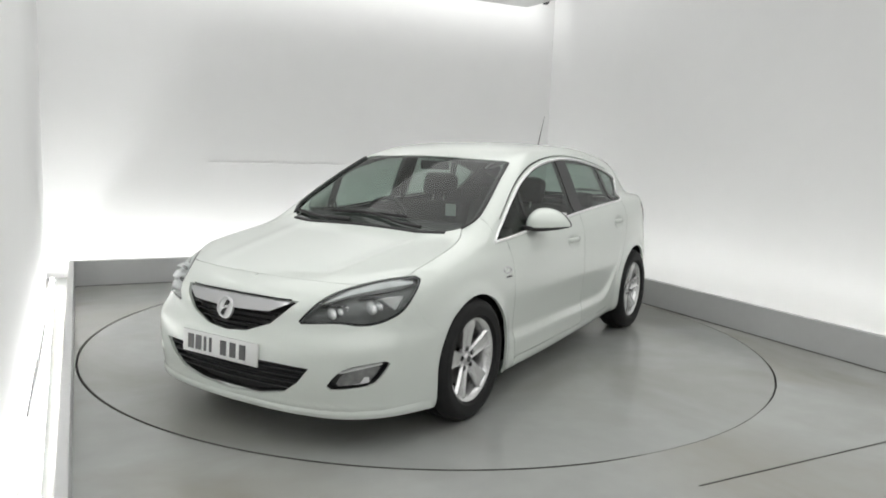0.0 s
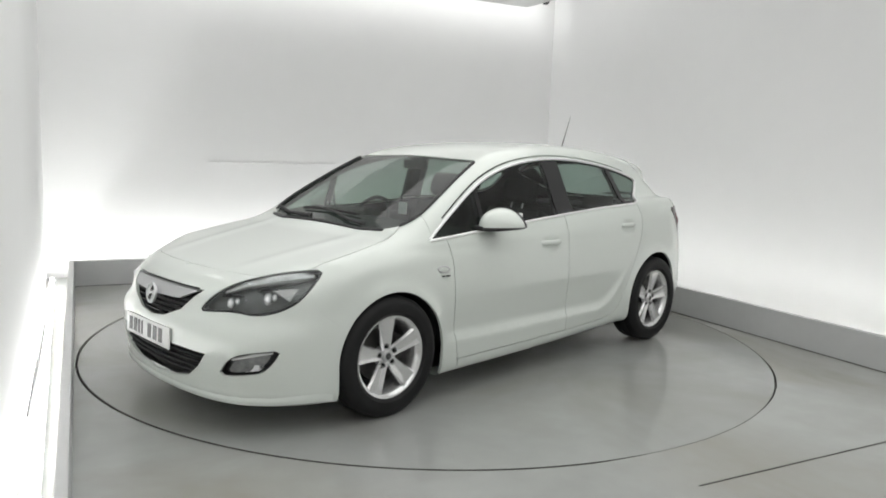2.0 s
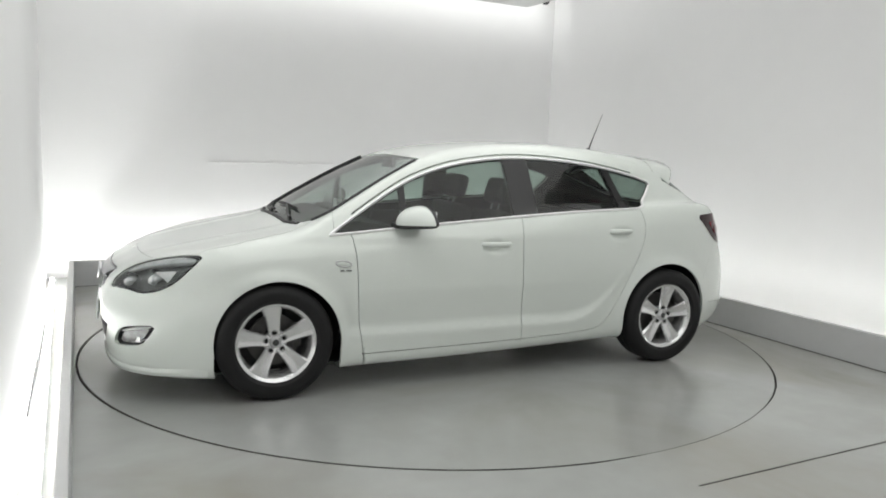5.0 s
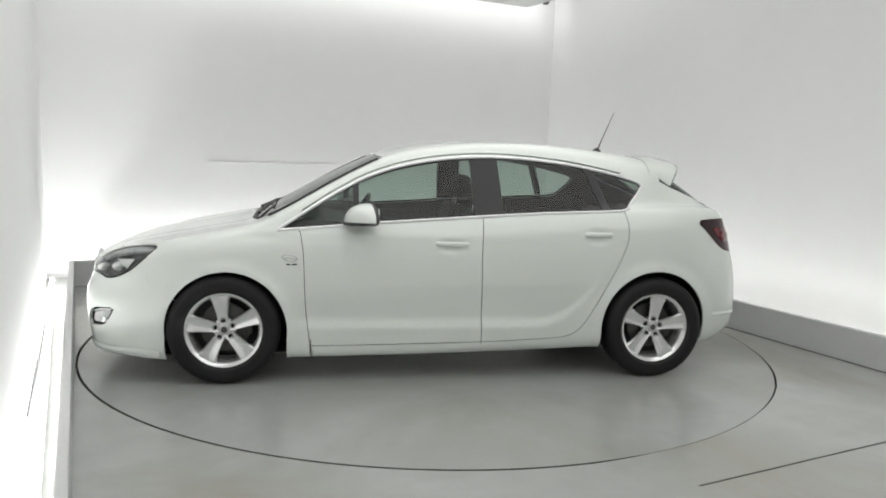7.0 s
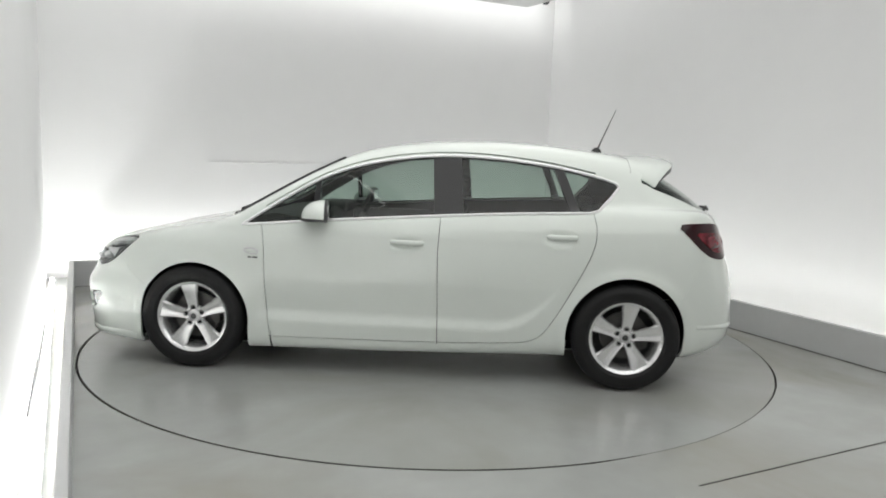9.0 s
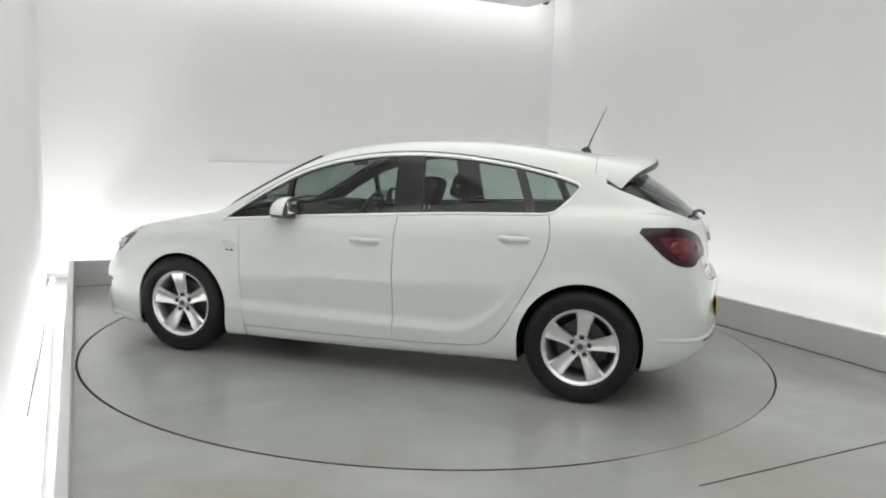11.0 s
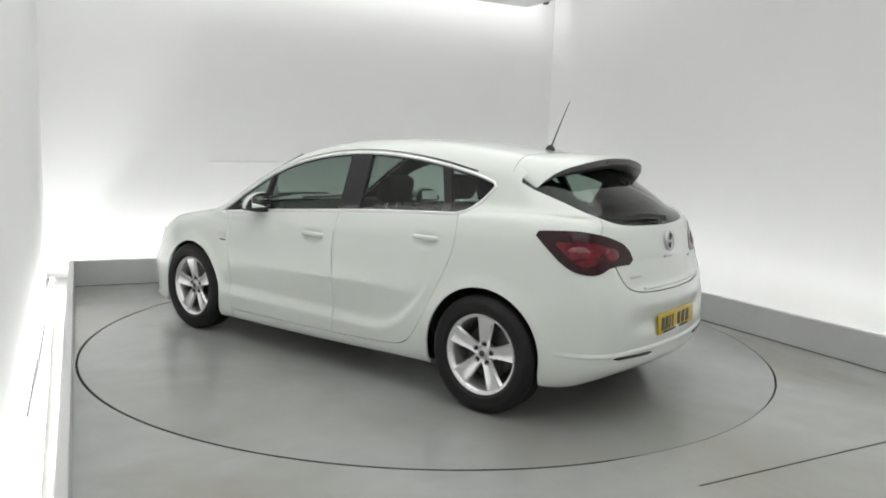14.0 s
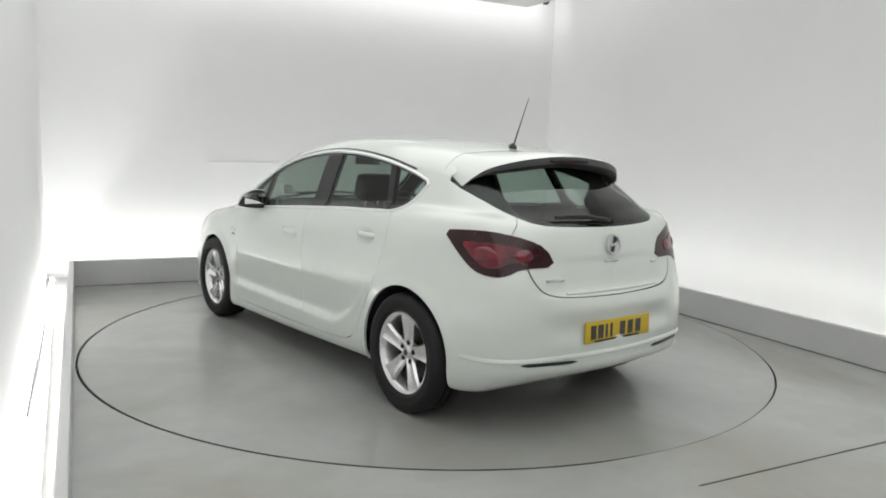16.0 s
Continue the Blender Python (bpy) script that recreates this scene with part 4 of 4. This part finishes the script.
part("diffuser_slot", tube([(p[0] + 0.004, p[1], p[2] + 0.012 * (abs(p[1]) / 0.64) ** 2) for p in slots[22:]], [0.003] + [0.010] * 7 + [0.003], 8), GLOSS_BLACK, P["rear_bumper"])
foot = np.concatenate([behind([(y, 0.405) for y in np.linspace(0, 0.70, 22)]), side([(x, 0.405) for x in np.linspace(behind([(0.73, 0.405)])[0][0], -1.765, 10)])])
away = normals(foot) * (1, 1, 0)
away /= np.linalg.norm(away, axis=1)[:, None]
secs = [[tuple(p + n * k * f + np.array((0, 0, h))) for k, h in ((-0.008, 0.030), (0.002, 0.012), (0.0075, 0.0), (0.007, -0.006), (-0.010, -0.014))] for p, n, f in zip(foot, away, np.concatenate([np.ones(24), np.linspace(0.9, 0.25, 8)]))]
secs = [[(x, -y, z) for x, y, z in c] for c in secs[:0:-1]] + secs
part("bumper_ridge", loft(secs), PAINT, P["rear_bumper"], sharp=30)

# spoiler over the rear window
sections = []
for y in np.linspace(-0.62, 0.62, 33):
    e = abs(y) / 0.62
    a = above([(-1.33 - 0.02 * e * e, abs(y))])[0]
    tipx = -1.672 + 0.17 * e ** 4
    body = above([(tipx, abs(y))])[0][2]
    tipz = body + (1.402 - 1.268) * (1 - e ** 5) + 0.008
    b = above([(-1.475 + 0.03 * e ** 4, abs(y))])[0]
    secs_z = b[2] - 0.014
    midx = (a[0] + tipx) / 2
    sections.append([(a[0], y, a[2] + 0.0015), (midx, y, (a[2] + tipz) / 2 + 0.010 * (1 - e * e)), (tipx + 0.02, y, tipz + 0.002), (tipx, y, tipz - 0.010), (tipx + 0.006, y, tipz - 0.034 + 0.024 * e ** 5),
                     (tipx + 0.04, y, tipz - 0.046 + 0.03 * e ** 5), (b[0], y, secs_z), (a[0] - 0.02, y, a[2] - 0.02)])
spoiler = part("spoiler", loft(sections), PAINT, P["tailgate"], "white roof spoiler over the rear window", sharp=55)
under = [[(q[0], q[1], q[2] - 0.004) for q in c[5:7]] + [(c[6][0], c[6][1], c[6][2] - 0.010), (c[5][0] - 0.002, c[5][1], c[5][2] - 0.010)] for c in sections]
part("spoiler_joint", tube([(c[0][0] + 0.002, c[0][1], c[0][2] + 0.0002) for c in sections], 0.0013, 6), SEAM_DIRT, spoiler)
part("spoiler_underside", loft(under), GLOSS_BLACK, spoiler, "dark underside of the spoiler")
lip = []
for y in np.linspace(-0.595, 0.595, 31):
    e = abs(y) / 0.62
    tipx = -1.672 + 0.17 * e ** 4
    tipz = above([(tipx, abs(y))])[0][2] + (1.402 - 1.268) * (1 - e ** 5) + 0.008
    h = 0.056 * (1 - e ** 5) + 0.004
    lip.append([(tipx - 0.003, y, tipz - 0.010), (tipx - 0.001, y, tipz - 0.010 - h * 0.6), (tipx + 0.035, y, tipz - 0.012 - h), (tipx + 0.10, y, tipz - 0.012 - h), (tipx + 0.04, y, tipz - 0.012)])
part("spoiler_lip", loft(lip), SHADE_GREY, spoiler, "dark grey lower lip of the spoiler", sharp=50)
part("brake_light", tube([(-1.674 + 0.006 * (abs(y) / 0.15) ** 2, y, 1.377) for y in np.linspace(-0.15, 0.15, 9)], 0.011, 8, 0.8), RED_LENS, spoiler, "narrow dark red third brake light")

# wipers
def wiper(name, pts, parent, blade):
    ob = part(name, tube(pts, [0.011, 0.009, 0.008, 0.006], 8), PLASTIC, parent, "black wiper arm and blade")
    part("blade", tube(blade, 0.006, 6, 1.6), PLASTIC, ob)
    return ob


def screen(x, y, lift=0.014):
    p = above([(x, abs(y))])[0]
    n = normals(p[None])[0]
    return (p[0] + n[0] * lift, y, p[2] + n[2] * lift)


wiper("wiper", [screen(1.17, 0.40), screen(1.16, 0.25), screen(1.12, 0.08), screen(1.10, -0.05)], car, [screen(1.10, y, 0.01) for y in (0.26, 0.1, -0.06, -0.2, -0.3)])
wiper("wiper", [screen(1.185, -0.10), screen(1.18, -0.24), screen(1.165, -0.36), screen(1.14, -0.46)], car, [screen(1.165 - 0.30 * max(0, k - 0.34), -k, 0.01) for k in (0.12, 0.24, 0.36, 0.46, 0.54, 0.61)])
part("cowl", tube([screen(1.205 - 0.30 * max(abs(y) - 0.42, 0) , y, -0.004) for y in np.linspace(-0.56, 0.56, 21)], 0.014, 8), PLASTIC, car, "black scuttle strip under the windscreen")


def rear_pt(y, z, lift):
    p = behind([(abs(y), z)])[0]
    return (p[0] - lift, y, z + lift * 0.4)


wiper("rear_wiper", [rear_pt(0.0, 1.062, 0.025), rear_pt(0.04, 1.075, 0.03), rear_pt(0.15, 1.09, 0.028), rear_pt(0.28, 1.093, 0.02)], P["tailgate"], [rear_pt(y, 1.075 + 0.012 * (y > 0), 0.016) for y in (-0.06, 0.08, 0.22, 0.34)])

# aerial
aerial = part("aerial", loft([[(-1.212 + 0.036 * k * math.cos(a), 0.016 * k * math.sin(a), z) for a in np.linspace(0, 2 * math.pi, 13)[:-1]] for k, z in ((1, 1.432), (0.9, 1.452), (0.5, 1.466), (0.2, 1.472))]), PLASTIC, car, "slim black roof aerial")
part("mast", tube([(-1.222, 0, 1.465), (-1.248, 0, 1.535), (-1.33, 0, 1.735)], [0.0055, 0.0042, 0.0016], 8), PLASTIC, aerial)

# door handles, side badges, mirrors
def plan_at(x, z):
    """The door's skin at a place beside its handle's hollow."""
    q = side([(x, z + 0.06)])[0]
    return (x, q[1], z)


for flip in (False, True):
    s = -1 if flip else 1
    for key, x0, x1, z in (("front_door", 0.12, -0.115, 0.853), ("rear_door", -0.82, -1.04, 0.922)):
        p = [plan_at(x0 + (x1 - x0) * k / 8, z) for k in range(9)]
        out = [-0.004, 0.012, 0.021, 0.026, 0.027, 0.026, 0.021, 0.012, -0.004]
        handle = part("door_handle", mirrored(tube([(q[0], q[1] + o, q[2]) for q, o in zip(p, out)], [0.010, 0.0145] + [0.0165] * 5 + [0.0145, 0.010], 12, 0.62, up=(0, 1, 0)), flip), PAINT, P[key, flip])
    p = side([(0.967 + 0.044 * math.cos(a), 0.760 + 0.017 * math.sin(a) + 0.005 * math.cos(a)) for a in np.linspace(0, 2 * math.pi, 25)[:-1]])
    repeater = part("side_repeater", mirrored(tube([(q[0], q[1] + 0.001, q[2]) for q in p], 0.004, 6, closed=True, up=(0, 1, 0)), flip), SATIN, P["front_wing", flip], "small oval side repeater with a chrome rim")
    c = side([(0.967, 0.758)])[0]
    part("repeater_lens", mirrored(lathe([(0.001, 0.004), (0.8, 0.003), (1.0, -0.002), (0.001, -0.006)], 24, "Y", Matrix.Translation(c) @ Matrix.Diagonal((0.040, 1, 0.014, 1))), flip), PAINT, repeater)
    for x0, x1, z in ((0.985, 0.965, 0.722), (0.955, 0.925, 0.722)):
        p = side([(x0, z), (x1, z)])
        part("side_badge", mirrored(tube([(q[0], q[1] + 0.001, q[2]) for q in p], 0.005, 6), flip), SHADE_GREY, P["front_wing", flip])

    mirror = part("door_mirror", mirrored(bulk((0.53, 0.765, 0.955), (0.66, 0.86, 0.985), 0.01), flip), PLASTIC, P["front_door", flip], "door mirror with a white cap on a black foot")
    cap, shell, base = [], [], []
    for k in range(17):
        t = k / 16
        y = 0.775 + 0.25 * t
        full = (1 - abs(2 * t ** 0.85 - 1) ** 2.3) ** 0.6 if 0 < t < 1 else 0.12
        h = (0.128 - 0.035 * t) * max(full, 0.12)
        deep = (0.165 - 0.055 * t) * max(full, 0.15)
        back = 0.49 + 0.035 * (1 - t) - 0.008 * t
        floor_z = 0.972 + 0.014 * t
        arc = [(back + deep * math.cos(a), y, floor_z + h * math.sin(a) ** 0.85) for a in np.linspace(0.0, math.pi / 2, 12)]
        arc[-1] = (back, y, floor_z + h)
        cap.append(arc + [(back - 0.004, y, floor_z + h * 0.97), (back - 0.004, y, floor_z)])
        shell.append([(back - 0.022, y, floor_z + 0.003 + h * 0.93 * math.sin(a)) if i else (back - 0.022, y, floor_z + 0.003) for i, a in enumerate(np.linspace(0, math.pi / 2, 5))] + [(back - 0.003, y, floor_z + h * 0.965), (back - 0.003, y, floor_z - 0.004)])
        base.append([(back - 0.02, y, floor_z), (back + deep * 0.98, y, floor_z), (back + deep * 0.9, y, floor_z - 0.022 * full), (back - 0.016, y, floor_z - 0.022 * full)])
    part("mirror_cap", mirrored(loft(cap), flip), PAINT, mirror, "white mirror cap", sharp=60)
    part("mirror_shell", mirrored(loft(shell), flip), PLASTIC, mirror, "black rear shell of the mirror", sharp=60)
    part("mirror_base", mirrored(loft(base), flip), PLASTIC, mirror, "black lower mirror shell")
    part("mirror_glass", mirrored(bulk((-0.004, -0.09, -0.038), (0.004, 0.09, 0.038), 0.003, 2, pose(0.474, 0.90, 1.028, 0, 0, 8)), flip), MIRROR, mirror, "silvered mirror glass")

# wheels
def wheel(m, s, spin):
    """A five-spoke alloy wheel: s is the side that faces outwards."""
    ob = part("wheel", lathe([(0.19, -0.09), (0.205, -0.088), (0.20, 0.06), (0.214, 0.078), (0.223, 0.080), (0.226, 0.088), (0.222, 0.092), (0.208, 0.086), (0.194, 0.06), (0.19, -0.09)], 64, "Y", Matrix.Diagonal((1, s, 1, 1))), ALLOY, car, "silver five-spoke alloy wheel")
    ob.matrix_basis = m @ pose(0, 0, 0, 0, spin, 0)
    w = 0.108
    tyre = [(0.218, -0.095), (0.24, -w), (0.275, -w - 0.004), (0.305, -w + 0.004), (0.319, -0.088), (0.3255, -0.07), (0.327, -0.03)]
    tyre += [(0.321, -0.029), (0.321, -0.021), (0.327, -0.02), (0.327, 0.02), (0.321, 0.021), (0.321, 0.029), (0.327, 0.03)]
    tyre += [(0.3255, 0.07), (0.319, 0.088), (0.305, w - 0.004), (0.292, w + 0.001), (0.289, w + 0.003), (0.275, w + 0.004), (0.24, w), (0.224, 0.09)]
    part("tyre", lathe(tyre, 72, "Y", Matrix.Diagonal((1, s, 1, 1))), RUBBER, ob, "black road tyre")
    for k in range(5):
        turn = Matrix.Diagonal((1, s, 1, 1)) @ Matrix.Rotation(radians(72 * k - 90), 4, "Y")
        secs = []
        for r, hw, out, th in ((0.030, 0.027, 0.058, 0.03), (0.055, 0.033, 0.062, 0.03), (0.08, 0.036, 0.066, 0.028), (0.12, 0.041, 0.073, 0.026), (0.155, 0.047, 0.079, 0.024), (0.185, 0.054, 0.083, 0.022), (0.213, 0.060, 0.084, 0.018)):
            secs.append([(r, out - 0.012, -hw), (r, out + 0.002, -hw * 0.80), (r, out - 0.005, -hw * 0.3), (r, out - 0.005, hw * 0.3), (r, out + 0.002, hw * 0.80), (r, out - 0.012, hw), (r, out - th, hw * 0.85), (r, out - th, -hw * 0.85)])
        b = loft(secs)
        b.transform(turn)
        part("spoke", b, ALLOY, ob, sharp=30)
        a = radians(72 * k + 90)
        part("wheel_nut", lathe([(0.001, 0.061), (0.006, 0.061), (0.008, 0.057), (0.0105, 0.058), (0.012, 0.0605), (0.0145, 0.0605), (0.0155, 0.05), (0.001, 0.05)], 16, "Y", Matrix.Diagonal((1, s, 1, 1)) @ Matrix.Translation((0.055 * math.cos(a), 0, 0.055 * math.sin(a)))), GLOSS_BLACK, ob)
    part("hub", lathe([(0.001, 0.070), (0.018, 0.070), (0.020, 0.067), (0.028, 0.067), (0.031, 0.064), (0.034, 0.056), (0.062, 0.053), (0.066, 0.03), (0.001, 0.03)], 40, "Y", Matrix.Diagonal((1, s, 1, 1))), SATIN, ob, "silver wheel centre")
    part("centre_cap", lathe([(0.001, 0.0725), (0.016, 0.072), (0.019, 0.069), (0.001, 0.066)], 24, "Y", Matrix.Diagonal((1, s, 1, 1))), SHADE_GREY, ob, "dark grey centre cap")
    part("brake_disc", lathe([(0.05, 0.0), (0.145, 0.0), (0.145, -0.02), (0.05, -0.02), (0.05, 0.0)], 48, "Y", Matrix.Diagonal((1, s, 1, 1))), DISC_STEEL, ob, "grey steel brake disc")
    part("caliper", bulk((-0.15, -0.03 * s - 0.02, -0.06), (-0.10, -0.03 * s + 0.045, 0.07), 0.012), DISC_STEEL, ob)
    part("wheel_backing", lathe([(0.001, -0.05), (0.195, -0.05), (0.195, -0.07), (0.001, -0.07)], 40, "Y", Matrix.Diagonal((1, s, 1, 1))), LINER, ob)


for x in (AXLE, -AXLE):
    for s in (1, -1):
        wheel(pose(x, s * TRACK, WHEEL_R - 0.001), s, 6.5 if x > 0 else -6.5)
        well = []
        r = 0.362 if x > 0 else 0.375
        for y in (0.45, 0.835):
            well.append([(x + (r + 0.006) * math.cos(a), s * (y - (0.07 if y > 0.8 else 0) * min(1, max(0, 0.2 - math.sin(a)) / 0.3)), 0.325 + (r + 0.006) * math.sin(a)) for a in np.linspace(-0.2, math.pi + 0.2, 30)])
        bm = bmesh.new()
        ra, rb = [[bm.verts.new(p) for p in w] for w in well]
        for k in range(29):
            bm.faces.new((ra[k], ra[k + 1], rb[k + 1], rb[k]))
        part("wheel_arch_liner", bm, LINER, car, "black wheel arch liner")
        part("arch_wall", lathe([(0.001, 0.0), (0.30, 0.0), (0.30, 0.01), (0.001, 0.01)], 32, "Y", pose(x, s * 0.44, 0.46)), LINER, car)
part("floor_pan", bulk((-1.75, -0.62, 0.19), (1.75, 0.62, 0.24), 0.02), LINER, car, "black floor pan")

for s in (1, -1):
    part("air_deflector", bulk((1.70, s * 0.70 - 0.03, 0.118), (1.715, s * 0.70 + 0.03, 0.17), 0.004), PAINT, P["front_bumper"])

low_y = [(y, 0.2) for y in np.linspace(0, 0.76, 24)]
chin = np.concatenate([ahead(low_y), side([(x, 0.2) for x in np.linspace(ahead([(0.78, 0.2)])[0][0], 1.706, 10)])])
out = normals(chin) * (1, 1, 0)
out /= np.linalg.norm(out, axis=1)[:, None]
fade = np.concatenate([np.ones(26), np.linspace(0.9, 0.0, 8)])
secs = []
for p, n, f in zip(chin, out, fade):
    secs.append([tuple(p + n * k * f + np.array((0, 0, h))) for k, h in ((-0.012, 0.040), (0.001, 0.016), (0.010, -0.004), (0.010, -0.012), (0.004, -0.028), (-0.014, -0.036))])
secs = [[(x, -y, z) for x, y, z in c] for c in secs[:0:-1]] + secs
part("chin_spoiler", loft(secs), PAINT, P["front_bumper"], "white lip along the foot of the bumper", sharp=35)

# cabin
def cushion(lo, hi, lean=0.0, at=None, bevel=0.05):
    m = None
    if at:
        m = Matrix.Translation(at) @ Matrix.Rotation(radians(lean), 4, "Y") @ Matrix.Translation(-Vector(at))
    return bulk(lo, hi, bevel, 4, m)


def seat(x, y, half, name, head=True):
    ob = part(name, cushion((x - 0.05, y - half, 0.34), (x + 0.46, y + half, 0.52)), CLOTH, car, "dark cloth car seat with a headrest")
    at = (x, y, 0.45)
    part("backrest", cushion((x - 0.12, y - half, 0.42), (x + 0.03, y + half, 1.06), -18, at), CLOTH, ob)
    if head:
        part("headrest", cushion((x - 0.10, y - 0.135, 1.10), (x + 0.02, y + 0.135, 1.28), -16, at, 0.055), CLOTH, ob)
        for q in (-0.05, 0.05):
            part("headrest_rod", tube([(x - 0.04, y + q, 1.0), (x - 0.04, y + q, 1.15)], 0.006, 6), SATIN, ob).matrix_basis = Matrix.Translation(at) @ Matrix.Rotation(radians(-16), 4, "Y") @ Matrix.Translation(-Vector(at))


for y in (0.37, -0.37):
    seat(-0.02, y, 0.25, "front_seat")
rear = part("rear_seat", cushion((-1.0, -0.62, 0.36), (-0.52, 0.62, 0.52)), CLOTH, car, "dark cloth rear bench seat")
part("backrest", cushion((-1.10, -0.62, 0.45), (-0.96, 0.62, 1.02), -20, (-1.0, 0, 0.45)), CLOTH, rear)
for y in (-0.40, 0.40):
    part("headrest", cushion((-1.25, y - 0.13, 0.98), (-1.16, y + 0.13, 1.105), 0, None, 0.043), CLOTH, rear)
part("parcel_shelf", bulk((-1.85, -0.58, 0.985), (-1.24, 0.58, 1.0), 0.006), TRIM_GREY, car, "dark grey parcel shelf")
secs = [[(x0, y, z0) for x0, z0 in ((1.12, 0.70), (1.10, 0.945), (0.85, 0.985), (0.62, 0.955), (0.55, 0.85), (0.62, 0.6))] for y in (-0.70, 0.70)]
part("dashboard", loft(secs), TRIM_GREY, car, "dark grey dashboard", sharp=20)
part("instrument_hood", cushion((0.58, -0.55, 0.93), (0.80, -0.20, 1.005), 0, None, 0.03), TRIM_GREY, car)
ring = [(0.50 - 0.18 * math.sin(a) * 0.42, -0.37 + 0.185 * math.cos(a), 0.90 + 0.185 * math.sin(a) * 0.9) for a in np.linspace(0, 2 * math.pi, 37)[:-1]]
steer = part("steering_wheel", tube(ring, 0.014, 8, closed=True, up=(1, 0, 0.4)), PLASTIC, car, "black steering wheel")
part("boss", bulk((0.50, -0.43, 0.85), (0.56, -0.31, 0.95), 0.02), PLASTIC, steer)
part("wheel_spoke", bulk((0.505, -0.55, 0.885), (0.525, -0.19, 0.915), 0.006), PLASTIC, steer)
part("inner_mirror", cushion((0.40, -0.11, 1.285), (0.43, 0.11, 1.345), 0, None, 0.012), PLASTIC, car, "black rear view mirror behind the windscreen")
part("tax_disc", bulk((0.905, 0.40, 1.03), (0.91, 0.47, 1.10)), PLATE_WHITE, car)
for s in (1, -1):
    for x0, x1 in ((-0.15, 0.85), (-0.95, -0.22)):
        part("door_card", bulk((x0, s * 0.74 - 0.02, 0.40), (x1, s * 0.74 + 0.02, 0.93), 0.015), TRIM_GREY, car)


def motions():
    times = [0.0, 0.5, 1.0, 1.5, 2.0, 2.5, 3.0, 3.5, 4.0, 6.5, 7.0, 7.5, 8.0, 8.5, 9.0, 11.5, 12.0, 12.5, 13.0, 13.5, 14.0, 14.5, 15.0, 15.5, 16.0]
    turns = [237.58, 234.7, 231.2, 227.7, 224.1, 220.6, 216.95, 213.45, 209.85, 192.6, 189.05, 185.6, 182.15, 178.75, 175.4,
             158.5, 155.1, 151.65, 148.2, 144.8, 141.35, 137.95, 134.45, 131.0, 127.48]
    walk(car, [(t, pose(0, 0, 0, 0, 0, a) @ Matrix.Translation((0.063, 0.298, 0))) for t, a in zip(times, turns)])
    walk(table, [(t, pose(0, 0, 0, 0, 0, a)) for t, a in zip(times, turns)])


motions()
